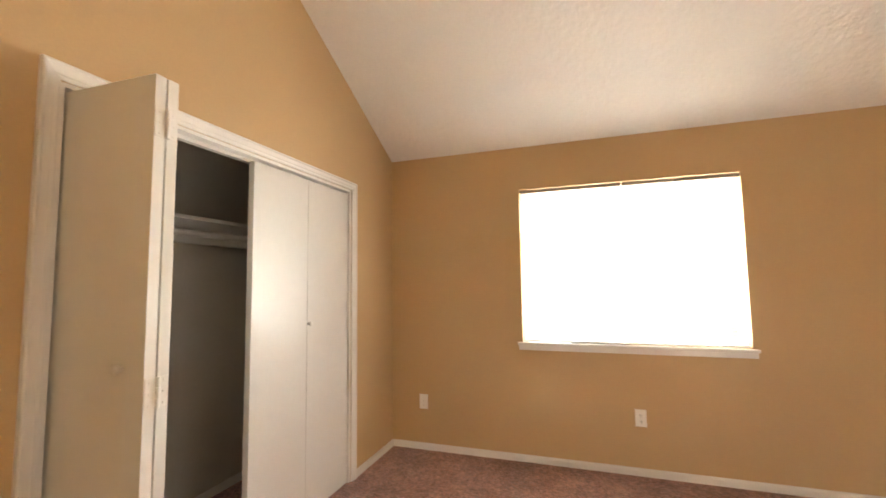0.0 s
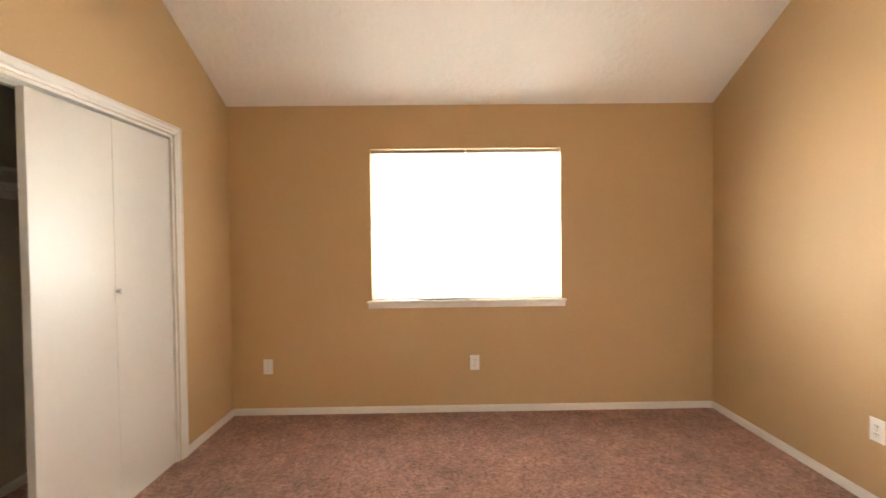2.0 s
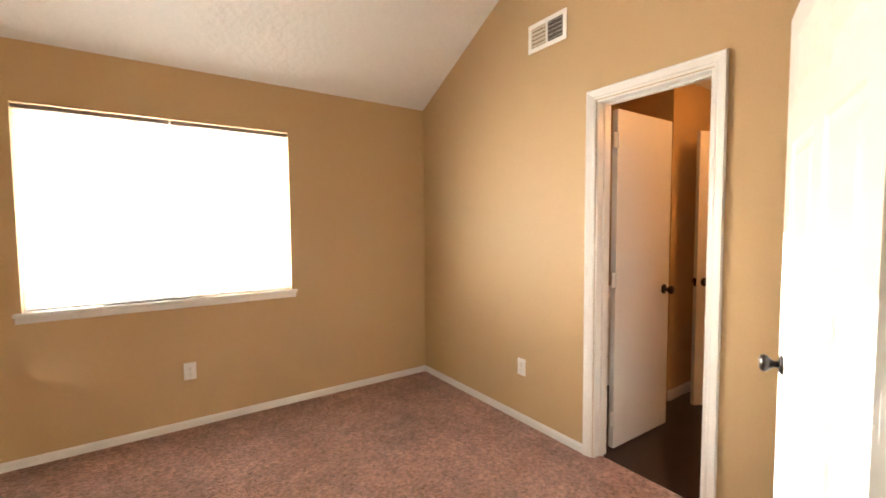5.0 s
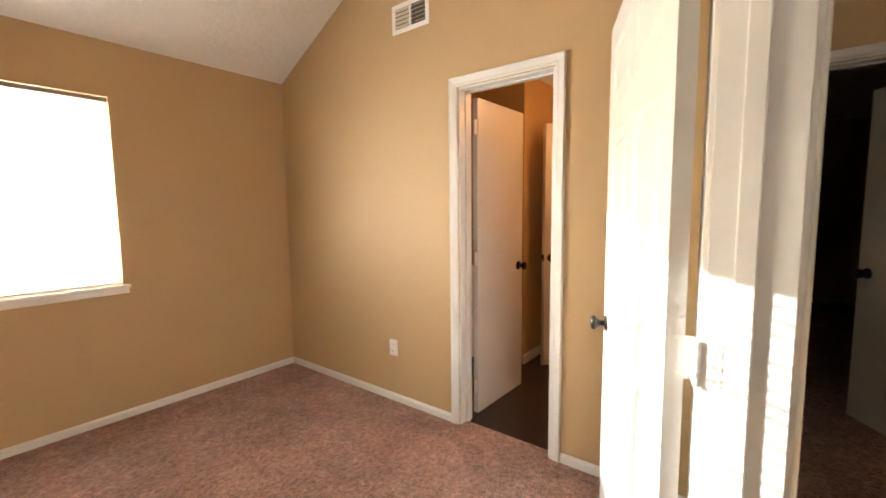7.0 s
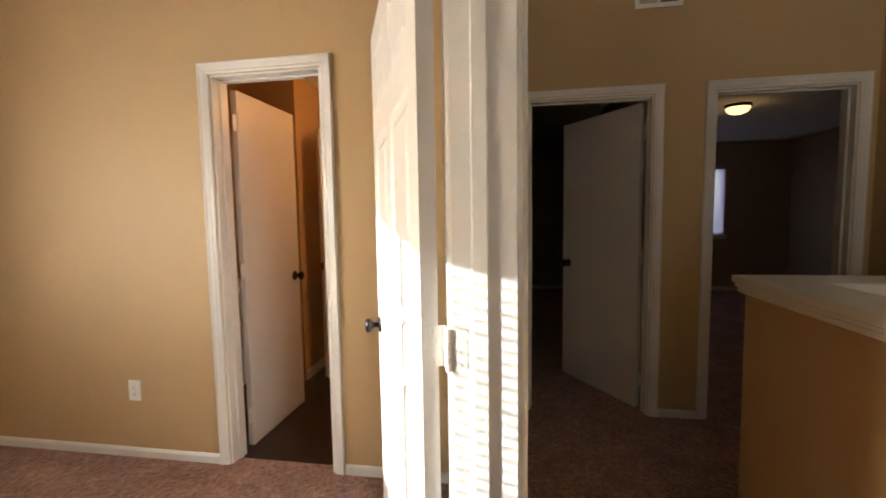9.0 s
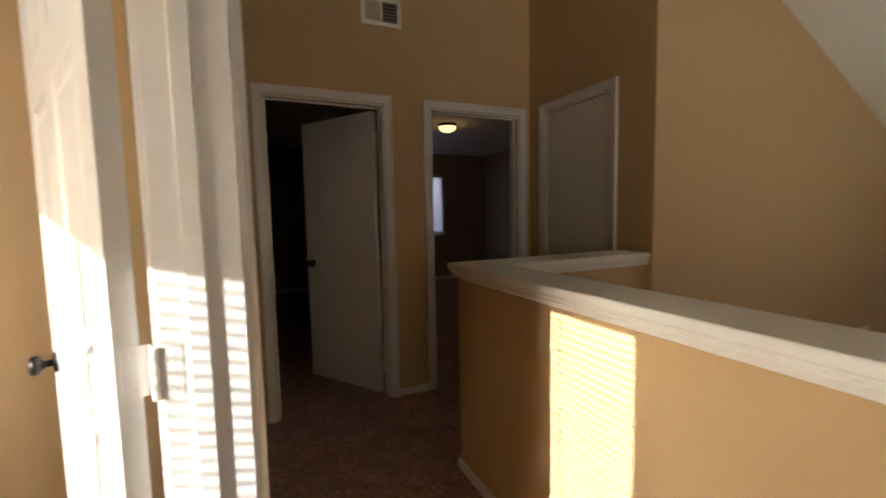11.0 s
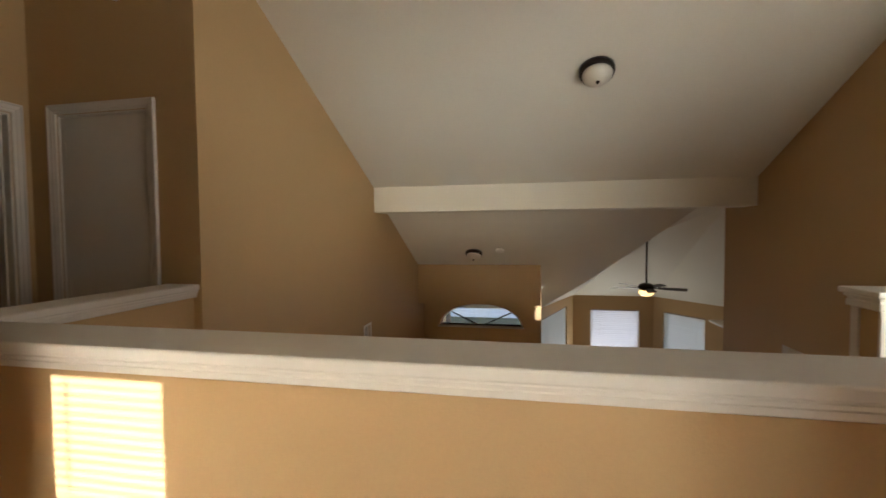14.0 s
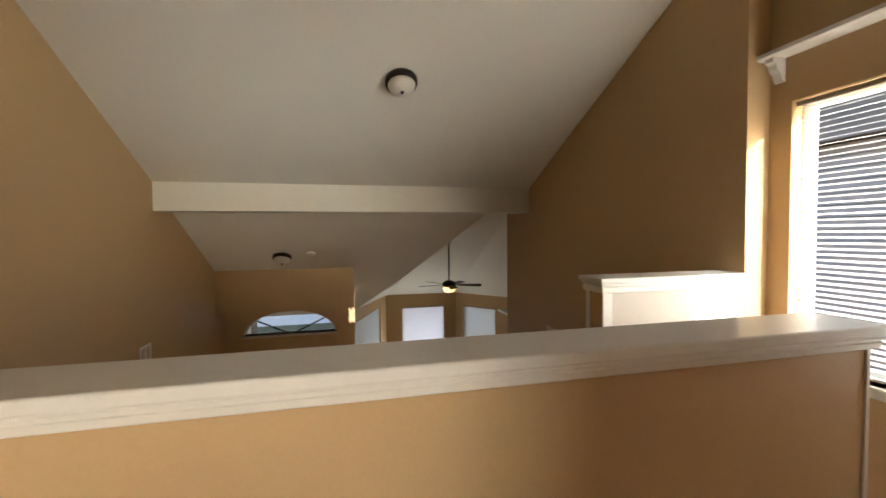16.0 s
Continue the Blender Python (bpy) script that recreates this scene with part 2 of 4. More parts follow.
def slab(name, poly, axis, c0, c1, mat, label, category):
    return tagged(part(name, prism(poly, axis, c0, c1), mat), label, category, kind="structure")


def facing(origin, u, n):
    """The space of a wall face: x along it, y out of it, z up."""
    u, n = Vector(u), Vector(n)
    m = Matrix((u, n, (0, 0, 1))).transposed().to_4x4()
    m.translation = origin
    return m


CASING = [(0.004, 0.0), (0.004, 0.009), (0.012, 0.012), (0.020, 0.010), (0.024, 0.013), (0.044, 0.016), (0.049, 0.020), (0.054, 0.020), (0.057, 0.016), (0.057, 0.0)]


def casing_mesh(u0, u1, z1, sill=0.0):
    """Moulded casing round three sides of an opening, mitred at the corners."""
    bm = bmesh.new()
    rows = [[bm.verts.new(p) for p in ((u0 - w, d, sill), (u0 - w, d, z1 + w), (u1 + w, d, z1 + w), (u1 + w, d, sill))] for w, d in CASING]
    for a, b in zip(rows, rows[1:] + rows[:1]):
        for i in range(3):
            bm.faces.new((a[i], a[i + 1], b[i + 1], b[i]))
    return bm


def hinge(parent, m, sx=1):
    """A butt hinge: two leaves, a knuckle in three, and screws."""
    h = part("hinge", boxed((0.001, -0.0015, -0.044), (0.036, 0.0005, 0.044), 0.0005), STEEL, parent, "white-painted steel hinge", m)
    part("hinge_leaf", boxed((-0.036, -0.0015, -0.044), (-0.001, 0.0005, 0.044), 0.0005), STEEL, h)
    bm = bmesh.new()
    for a, b in ((-0.044, -0.016), (-0.015, 0.015), (0.016, 0.044)):
        lathe([(0.0065, a), (0.0065, b)], 12, "z", (0, 0.004, 0), bm)
    part("knuckle", bm, STEEL, h)
    for x in (-0.022, 0.022):
        for z in (-0.032, 0.0, 0.032):
            part("screw", lathe([(0.004, 0.0), (0.0035, 0.0018)], 8, "y", (x, 0, z)), STEEL, h)
    return h


def knob(parent, m):
    """A round door knob on its rose, pointing along +y."""
    k = part("knob", lathe([(0.011, 0.004), (0.011, 0.024), (0.017, 0.030), (0.027, 0.040), (0.029, 0.050), (0.026, 0.058), (0.016, 0.062), (0.004, 0.063)], 20, "y"), DARKM, parent, "dark bronze round door knob", m, True)
    part("rose", lathe([(0.032, 0.0), (0.032, 0.004), (0.026, 0.008), (0.012, 0.009)], 20, "y"), DARKM, k, smooth=True)
    return k


def raised_panels(bm, w, h, t, side):
    """Six moulded panels on one face of a door leaf."""
    cols = ((0.105, w / 2 - 0.055), (w / 2 + 0.055, w - 0.105))
    for z0, z1 in ((0.20, 0.88), (1.02, 1.60), (1.70, 1.92)):
        for x0, x1 in cols:
            rings = []
            for inset, depth in ((0.0, 0.0), (0.008, -0.007), (0.020, -0.009), (0.030, -0.008), (0.050, -0.001)):
                y = (t + depth) if side > 0 else -depth
                rings.append([bm.verts.new(p) for p in ((x0 + inset, y, z0 + inset), (x1 - inset, y, z0 + inset), (x1 - inset, y, z1 - inset), (x0 + inset, y, z1 - inset))])
            for a, b in zip(rings, rings[1:]):
                for i in range(4):
                    bm.faces.new((a[i], a[(i + 1) % 4], b[(i + 1) % 4], b[i]))
            bm.faces.new(rings[-1])


def panel_leaf(w, h, t):
    """A moulded six-panel door leaf: x from the hinge, y through its thickness."""
    bm = bmesh.new()
    xs = [0, 0.105, w / 2 - 0.055, w / 2 + 0.055, w - 0.105, w]
    zs = [0, 0.20, 0.88, 1.02, 1.60, 1.70, 1.92, h]
    for y in (0, t):
        for i in range(5):
            for j in range(7):
                if i in (1, 3) and j in (1, 3, 5):
                    continue
                bm.faces.new([bm.verts.new(p) for p in ((xs[i], y, zs[j]), (xs[i + 1], y, zs[j]), (xs[i + 1], y, zs[j + 1]), (xs[i], y, zs[j + 1]))])
    for x in (0, w):
        bm.faces.new([bm.verts.new(p) for p in ((x, 0, 0), (x, t, 0), (x, t, h), (x, 0, h))])
    for z in (0, h):
        bm.faces.new([bm.verts.new(p) for p in ((0, 0, z), (w, 0, z), (w, t, z), (0, t, z))])
    raised_panels(bm, w, h, t, 1)
    raised_panels(bm, w, h, t, -1)
    bmesh.ops.remove_doubles(bm, verts=bm.verts[:], dist=1e-5)
    return bm


def doorway(name, m, u0, u1, h, depth, label, back=True, stop_at=0.05):
    """Jambs, stops and casings of an opening; m is the space of the wall face that is seen."""
    d = thing(name, label, "door", m, kind="structure")
    part("casing", casing_mesh(u0, u1, h), TRIM, d)
    if back:
        part("casing", casing_mesh(u0, u1, h), TRIM, d, m=Matrix.Translation((u0 + u1, -depth, 0)) @ Matrix.Rotation(math.pi, 4, "Z"))
    part("jamb", boxed((u0 - 0.004, -depth + 0.001, 0), (u0 + 0.010, -0.001, h), 0.001), TRIM, d)
    part("jamb", boxed((u1 - 0.010, -depth + 0.001, 0), (u1 + 0.004, -0.001, h), 0.001), TRIM, d)
    part("head_jamb", boxed((u0 + 0.010, -depth + 0.001, h - 0.010), (u1 - 0.010, -0.001, h + 0.004), 0.001), TRIM, d)
    s0, s1 = -stop_at - 0.032, -stop_at
    part("stop", boxed((u0 + 0.010, s0, 0), (u0 + 0.019, s1, h - 0.010), 0.002), TRIM, d)
    part("stop", boxed((u1 - 0.019, s0, 0), (u1 - 0.010, s1, h - 0.010), 0.002), TRIM, d)
    part("stop", boxed((u0 + 0.019, s0, h - 0.019), (u1 - 0.019, s1, h - 0.010), 0.002), TRIM, d)
    return d


def flush_leaf(name, m, w, h, label, knobs=True, hinges=True, group=""):
    """A flat slab door: x from the hinge edge, y through the thickness, both faces with a knob."""
    d = thing(name, label, "door", m, group)
    part("leaf", boxed((0.002, 0, 0.012), (w, 0.035, h), 0.0015), DOORW, d)
    if knobs:
        knob(d, Matrix.Translation((w - 0.062, 0.035, 0.93)))
        knob(d, Matrix.Translation((w - 0.062, 0, 0.93)) @ Matrix.Rotation(math.pi, 4, "Z"))
        part("latch_plate", boxed((w - 0.0005, 0.006, 0.90), (w + 0.0015, 0.029, 0.96)), DARKM, d)
    if hinges:
        for z in (0.20, 1.03, 1.84):
            hinge(d, Matrix.Translation((0.0, -0.001, z)) @ Matrix.Rotation(math.pi, 4, "Z"))
    return d


def baseboard(name, a, b, n, h=0.062, t=0.012):
    """A painted baseboard along the floor from a to b, on the side that n points to."""
    a, b = Vector((*a, 0)), Vector((*b, 0))
    u = (b - a)
    L = u.length
    bm = prism([(0, 0.0), (t, 0.0), (t, h - 0.014), (t * 0.55, h - 0.004), (t * 0.3, h), (0, h)], "x", 0, L)
    return tagged(part(name, bm, TRIM, m=facing(a, u.normalized(), (*n, 0))), "white painted wooden baseboard along the wall", "baseboard", kind="structure")


def wall_plate(name, m, label, sockets=True):
    p = thing(name, label, "outlet" if sockets else "switch", m)
    part("cover_plate", boxed((-0.036, 0, -0.058), (0.036, 0.006, 0.058), 0.0025), PLATEM, p)
    if sockets:
        for z in (-0.021, 0.021):
            s = part("socket", lathe([(0.0165, 0.005), (0.0165, 0.0085), (0.015, 0.0092)], 16, "y", (0, 0, z)), PLATEM, p)
            for x in (-0.0065, 0.0065):
                part("slot", boxed((x - 0.0013, 0.009, z - 0.003), (x + 0.0013, 0.0097, z + 0.006)), SLOT, s)
            part("slot", lathe([(0.0025, 0.009), (0.0025, 0.0097)], 8, "y", (0, 0, z - 0.009)), SLOT, s)
        part("screw", lathe([(0.003, 0.006), (0.0025, 0.0075)], 8, "y"), SCREW, p)
    else:
        part("toggle", prism([(0.006, -0.006), (0.016, 0.004), (0.016, 0.009), (0.006, 0.008)], "x", -0.004, 0.004), PLATEM, p)
        for z in (-0.03, 0.03):
            part("screw", lathe([(0.003, 0.006), (0.0025, 0.0075)], 8, "y", (0, 0, z)), SCREW, p)
    return p


def vent(name, m, w, h, label):
    """A wall register: stamped frame, a sheet painted with the duct's darkness, one bank of flat louvres and one of
    angled ones.
    """
    v = thing(name, label, "vent", m)
    bm = bmesh.new()
    f = 0.026
    for a, b in (((-w / 2, -h / 2), (w / 2, -h / 2 + f)), ((-w / 2, h / 2 - f), (w / 2, h / 2)), ((-w / 2, -h / 2 + f), (-w / 2 + f, h / 2 - f)), ((w / 2 - f, -h / 2 + f), (w / 2, h / 2 - f)), ((-0.007, -h / 2 + f), (0.007, h / 2 - f))):
        box(bm, (a[0], 0, a[1]), (b[0], 0.008, b[1]), 0.002)
    part("frame", bm, PLATEM, v)
    # flat dark sheet on the wall paints the shade between the slats
    part("backing", boxed((-w / 2 + f, 0.0005, -h / 2 + f), (w / 2 - f, 0.002, h / 2 - f)), DUCT_SHADE, v)
    n = max(5, int((h - 2 * f) / 0.021))
    step = (h - 2 * f) / n
    half = w / 2 - f - 0.009
    for side in (1, -1):
        me = mesh_of("slat", boxed((-half / 2, -0.0006, -0.0105), (half / 2, 0.0006, 0.0105)), TANV if side > 0 else STEEL)
        for i in range(n):
            z = -h / 2 + f + step * (i + 0.5)
            shared("slat", me, v, Matrix.Translation((side * (0.0085 + half / 2), 0.0055, z)) @ Matrix.Rotation(radians(12 if side > 0 else 62), 4, "X"))
    return v


def blind(name, m, w, h, tilt, label, pitch=0.0215, slat_w=0.025, cords=3):
    """A horizontal blind hanging from its headrail: x along it, z down from the top, room on +y."""
    b = thing(name, label, "blind", m)
    part("headrail", boxed((-w / 2, -0.014, -0.030), (w / 2, 0.014, -0.004), 0.002), RAIL, b, "headrail coloured brown as if backlit")
    n = int((h - 0.055) / pitch)
    bm = bmesh.new()
    k = 4
    rows = [[bm.verts.new((x, slat_w * (i / k - 0.5), 0.0022 * (1 - (2 * i / k - 1) ** 2))) for i in range(k + 1)] for x in (-w / 2 + 0.004, w / 2 - 0.004)]
    for i in range(k):
        bm.faces.new((rows[0][i], rows[1][i], rows[1][i + 1], rows[0][i + 1]))
    me = mesh_of("slat", bm, BLIND, True)
    for i in range(n):
        z = -0.036 - pitch * (i + 0.5)
        shared("slat", me, b, Matrix.Translation((0, 0, z)) @ Matrix.Rotation(radians(tilt + random.uniform(-2.0, 2.0)), 4, "X") @ Matrix.Rotation(radians(random.uniform(-0.06, 0.06)), 4, "Y"))
    part("bottom_rail", boxed((-w / 2 + 0.004, -0.012, -h), (w / 2 - 0.004, 0.012, -h + 0.014), 0.003), PLATEM, b)
    for i in range(cords):
        x = (-0.5 + (i + 0.5) / cords) * w * (1.25 if cords > 1 else 1)
        part("ladder_cord", boxed((x - 0.0014, 0.0128, -h + 0.01), (x + 0.0014, 0.0134, -0.02)), PLATEM, b)
        part("ladder_cord", boxed((x - 0.0014, -0.0134, -h + 0.01), (x + 0.0014, -0.0128, -0.02)), PLATEM, b)
    return b


def window(name, m, w, z0, z1, depth, label, mullion=True, sill=True, f=0.045):
    """A window in its opening: vinyl frame, sashes, panes and a wooden sill; x along it, y into the room."""
    win = thing(name, label, "window", m, kind="structure")
    y0, y1 = -depth + 0.02, -depth + 0.07
    part("window_frame", boxed((-w / 2, y0, z0), (-w / 2 + f, y1, z1), 0.003), FRAMEM, win)
    part("window_frame", boxed((w / 2 - f, y0, z0), (w / 2, y1, z1), 0.003), FRAMEM, win)
    part("window_frame", boxed((-w / 2 + f, y0, z0), (w / 2 - f, y1, z0 + f), 0.003), FRAMEM, win)
    part("window_frame", boxed((-w / 2 + f, y0, z1 - f), (w / 2 - f, y1, z1), 0.003), FRAMEM, win)
    if mullion:
        part("meeting_rail", boxed((-0.025, y0 + 0.005, z0 + f), (0.025, y1 - 0.005, z1 - f), 0.002), FRAMEM, win)
    for a, b in (((-w / 2 + f, -0.025), (0.025, w / 2 - f)) if mullion else ((-w / 2 + f, w / 2 - f),)):
        p = part("pane", boxed((a, y0 + 0.022, z0 + f), (b, y0 + 0.026, z1 - f)), GLASS, win)
        p.visible_shadow = False
    if sill:
        part("window_sill", boxed((-w / 2 - 0.035, -depth + 0.06, z0 - 0.022), (w / 2 + 0.035, 0.028, z0), 0.005), TRIM, win, "white painted wooden sill")
        part("apron", boxed((-w / 2 - 0.028, 0.0005, z0 - 0.058), (w / 2 + 0.028, 0.014, z0 - 0.022), 0.004), TRIM, win)
    return win

# ------------------------------------------------------------------ bedroom shell
def bed_z(y):
    return PLATE + SLOPE * (YN - y)


T = 0.12
CY0, CY1 = 0.887, 2.628
wall("wall_north", "y", YN, YN + 0.15, XW - T, XE + T, 0, [(XW - T, PLATE + 0.05), (XE + T, PLATE + 0.05)], [(WX0, WX1, WZ0, WZ1)], label="tan painted bedroom wall with the window")
wall("wall_west", "x", XW - T, XW, YS - 0.115, YN, 0, [(YS - 0.115, bed_z(YS - 0.115)), (YN, PLATE)], [(CY0, CY1, 0, 2.002)], label="tan painted gable wall with the closet opening")
wall("wall_east", "x", XE, XE + T, YS - 0.115, YN, 0, [(YS - 0.115, bed_z(YS - 0.115)), (YN, PLATE)], [(0.910, 1.497, 0, 2.039)], label="tan painted gable wall with the bathroom doorway")
wall("wall_south", "y", YH, YS, XS, 7.6, 0, [(XS, 4.1), (7.6, 4.1)], [(JX0, JX1, 0, 2.039)], label="tan painted wall with the bedroom doorway")
slab("ceiling_bedroom", [(YS - 0.115, bed_z(YS - 0.115)), (YN + 0.15, bed_z(YN + 0.15)), (YN + 0.15, bed_z(YN + 0.15) + 0.12), (YS - 0.115, bed_z(YS - 0.115) + 0.12)], "x", XW - T, XE + T, CEIL, "white sloping ceiling with a sprayed knock-down texture", "ceiling")
slab("floor_bedroom", [(-2.6, YH), (XE + 0.06, YH), (XE + 0.06, YN + 0.1), (-2.6, YN + 0.1)], "z", -0.25, 0.011, CARPET, "mauve-brown cut-pile carpet", "floor")

baseboard("baseboard_north", (XW + 0.012, YN), (XE - 0.012, YN), (0, -1))
baseboard("baseboard_west", (XW, CY1 + 0.062), (XW, YN), (1, 0))
baseboard("baseboard_west", (XW, YS), (XW, CY0 - 0.062), (1, 0))
baseboard("baseboard_east", (XE, 1.559), (XE, YN), (-1, 0))
baseboard("baseboard_east", (XE, YS), (XE, 0.848), (-1, 0))
baseboard("baseboard_south", (JX1 + 0.062, YS), (XE - 0.012, YS), (0, 1))
baseboard("baseboard_south", (XW + 0.012, YS), (JX0 - 0.062, YS), (0, 1))

# window and its blinds
WX = (WX0 + WX1) / 2
window("window_1", facing((WX, YN, 0), (1, 0, 0), (0, -1, 0)), WX1 - WX0, WZ0, WZ1, 0.15, "white sliding window over a painted wooden sill", sill=True, f=0.030)
for k, x in enumerate((-0.368, 0.368)):
    tagged(blind("window_blind", facing((WX + x, YN + 0.018, WZ1 - 0.003), (1, 0, 0), (0, -1, 0)), 0.726, 1.160, 4, "white narrow-slat blind hanging in the bedroom window, slats open", pitch=0.025), group="blinds of the bedroom window")
wall_plate("outlet", facing((-1.422, YN, 0.385), (1, 0, 0), (0, -1, 0)), "white blank cable plate low on the tan wall", sockets=False)
wall_plate("outlet", facing((0.177, YN, 0.395), (1, 0, 0), (0, -1, 0)), "white double power outlet under the window")
wall_plate("outlet", facing((XE, 2.061, 0.390), (0, 1, 0), (-1, 0, 0)), "white double power outlet low on the tan wall")
vent("wall_vent", facing((XE, 1.855, 2.537), (0, 1, 0), (-1, 0, 0)), 0.30, 0.175, "white metal air register high on the tan wall")

# closet
cx0 = XW - T - 0.62
wall("wall_closet_back", "x", cx0 - 0.06, cx0, 0.55, 3.10, 0, [(0.55, 2.4), (3.1, 2.4)], mat=CLOSETW, label="grey-beige painted closet back wall")
wall("wall_closet_side", "y", 0.50, 0.55, cx0 - 0.06, XW - T, 0, [(cx0 - 0.06, 2.4), (XW - T, 2.4)], mat=CLOSETW, label="grey-beige painted closet side wall")
wall("wall_closet_end", "y", 3.10, 3.15, cx0 - 0.06, XW - T, 0, [(cx0 - 0.06, 2.4), (XW - T, 2.4)], mat=CLOSETW, label="grey-beige painted closet side wall")
wall("wall_closet_front", "x", XW - T - 0.008, XW - T - 0.002, 0.55, 3.10, 0, [(0.55, 2.4), (3.10, 2.4)], [(CY0, CY1, 0, 2.002)], mat=CLOSETW, label="grey-beige inside face of the closet front wall")
slab("ceiling_closet", [(cx0 - 0.06, 0.5), (XW - T, 0.5), (XW - T, 3.15), (cx0 - 0.06, 3.15)], "z", 2.4, 2.46, CLOSETW, "grey-beige closet ceiling", "ceiling")
baseboard("baseboard_closet", (cx0, 0.55), (cx0, 3.10), (1, 0), t=0.010)
door_c = thing("door_closet_frame", "white moulded casing round the closet opening", "door", facing((XW, 0, 0), (0, -1, 0), (1, 0, 0)), kind="structure")
part("casing", casing_mesh(-CY1, -CY0, 2.0), TRIM, door_c)
part("jamb", boxed((-CY1 - 0.004, -0.119, 0), (-CY1 + 0.014, -0.001, 2.0), 0.001), TRIM, door_c)
part("jamb", boxed((-CY0 - 0.014, -0.119, 0), (-CY0 + 0.004, -0.001, 2.0), 0.001), TRIM, door_c)
part("head_jamb", boxed((-CY1 + 0.014, -0.119, 1.986), (-CY0 - 0.014, -0.001, 2.004), 0.001), TRIM, door_c)
part("track", boxed((-CY1 + 0.02, -0.075, 1.968), (-CY0 - 0.02, -0.045, 1.9855), 0.001), STEEL, door_c, "steel sliding track")

shelf = thing("closet_shelf", "white painted closet shelf with a hanging rail under it", "shelf", Matrix.Translation((cx0, 0, 0)))
part("board", boxed((0.0, 0.55, 1.690), (0.36, 3.10, 1.710), 0.002), TRIM, shelf)
part("cleat", boxed((0.0, 0.55, 1.600), (0.018, 3.10, 1.690), 0.002), TRIM, shelf)
part("hanging_rail", lathe([(0.016, 0.55), (0.016, 3.10)], 16, "y", (0.30, 0, 1.625)), TRIM, shelf, "white wooden rail", smooth=True)

PW = 0.441
def bifold_panel(parent, m):
    return part("panel", boxed((0.001, -0.0175, 0.014), (PW - 0.001, 0.0175, 1.974), 0.0015), DOORW, parent, m=m)


def turned(x, y, a, z=0.0):
    return Matrix.Translation((x, y, z)) @ Matrix.Rotation(a, 4, "Z")


# closed pair: from the north jamb southwards, faces to the room (+x)
bf = thing("bifold_door", "closed white flush bifold closet door with small round knob", "closet door", kind="")
bifold_panel(bf, turned(XW - 0.032, CY1 - 0.018, -math.pi / 2))
bifold_panel(bf, turned(XW - 0.032, CY1 - 0.018 - PW, -math.pi / 2))
part("knob", lathe([(0.006, 0.0), (0.006, 0.010), (0.013, 0.016), (0.015, 0.022), (0.012, 0.027), (0.003, 0.029)], 14, "x"), TRIM, bf, "small white round knob", Matrix.Translation((XW - 0.0145, CY1 - 0.018 - PW + 0.006, 1.11)), True)
# folded pair: standing out into the room by the south jamb
FA = radians(1.5)
bo = thing("bifold_door", "white flush bifold closet door folded open into the room", "closet door")
bifold_panel(bo, turned(XW - 0.062, CY0 + 0.038, FA))
tip = Vector((XW - 0.062 + PW * math.cos(FA), CY0 + 0.038 + PW * math.sin(FA)))
bifold_panel(bo, turned(tip.x, tip.y + 0.040, math.pi - FA * 0.6))
part("knob", lathe([(0.006, 0.0), (0.006, 0.010), (0.013, 0.016), (0.015, 0.022), (0.012, 0.027), (0.003, 0.029)], 14, "y"), TRIM, bo, "small white round knob", turned(tip.x - 0.085, tip.y - 0.018, math.pi + FA, 1.11), True)
for z in (1.04, 1.83):
    hinge(bo, turned(tip.x + 0.001, tip.y + 0.020, FA - math.pi / 2, z))

# ------------------------------------------------------------------ bedroom door (open against the south wall)
d1 = doorway("door_1", facing((0, YH, 0), (1, 0, 0), (0, -1, 0)), JX0, JX1, 2.039, YS - YH, "white moulded casing and jambs of the bedroom doorway", stop_at=0.058)
LEAFW, LA = 0.925, radians(23.5)
PIN = Vector((JX1 - 0.010, YS + 0.008, 0))
ent = thing("entry_door", "white moulded six-panel door standing open into the bedroom", "door", Matrix.Translation(PIN) @ Matrix.Rotation(LA, 4, "Z"))
part("leaf", panel_leaf(LEAFW, 2.02, 0.036), DOORW, ent, m=Matrix.Translation((0.034, 0.012, 0.012)))
knob(ent, Matrix.Translation((LEAFW - 0.042, 0.048, 0.885)))
knob(ent, Matrix.Translation((LEAFW - 0.042, 0.012, 0.885)) @ Matrix.Rotation(math.pi, 4, "Z"))
part("latch_plate", boxed((LEAFW + 0.0335, 0.018, 0.855), (LEAFW + 0.0352, 0.042, 0.915)), STEEL, ent)
TO_JAMB = Matrix.Rotation(-LA, 4, "Z")
for z in (0.30, 1.05, 1.80):
    bm = bmesh.new()
    for a, b in ((-0.044, -0.016), (-0.015, 0.015), (0.016, 0.044)):
        lathe([(0.0065, a), (0.0065, b)], 12, "z", (0, 0, z), bm)
    hg = part("hinge", bm, STEEL, ent, "white-painted steel butt hinge")
    part("hinge_leaf", boxed((0.0325, 0.000, z - 0.044), (0.0338, 0.040, z + 0.044), 0.0005), STEEL, hg)
    part("hinge_leaf", boxed((0.004, -0.0008, z - 0.044), (0.0328, 0.0008, z + 0.044), 0.0004), STEEL, hg)
    part("hinge_leaf", boxed((-0.0012, -0.040, z - 0.044), (0.0008, -0.004, z + 0.044), 0.0004), STEEL, hg, m=TO_JAMB)
    for dz in (-0.030, 0.0, 0.030):
        part("screw", lathe([(0.004, 0.0325), (0.0035, 0.0317)], 8, "x", (0, 0.026, z + dz)), STEEL, hg)
        part("screw", lathe([(0.004, -0.0012), (0.0035, -0.0017)], 8, "x", (0, -0.026, z + dz)), STEEL, hg, m=TO_JAMB)

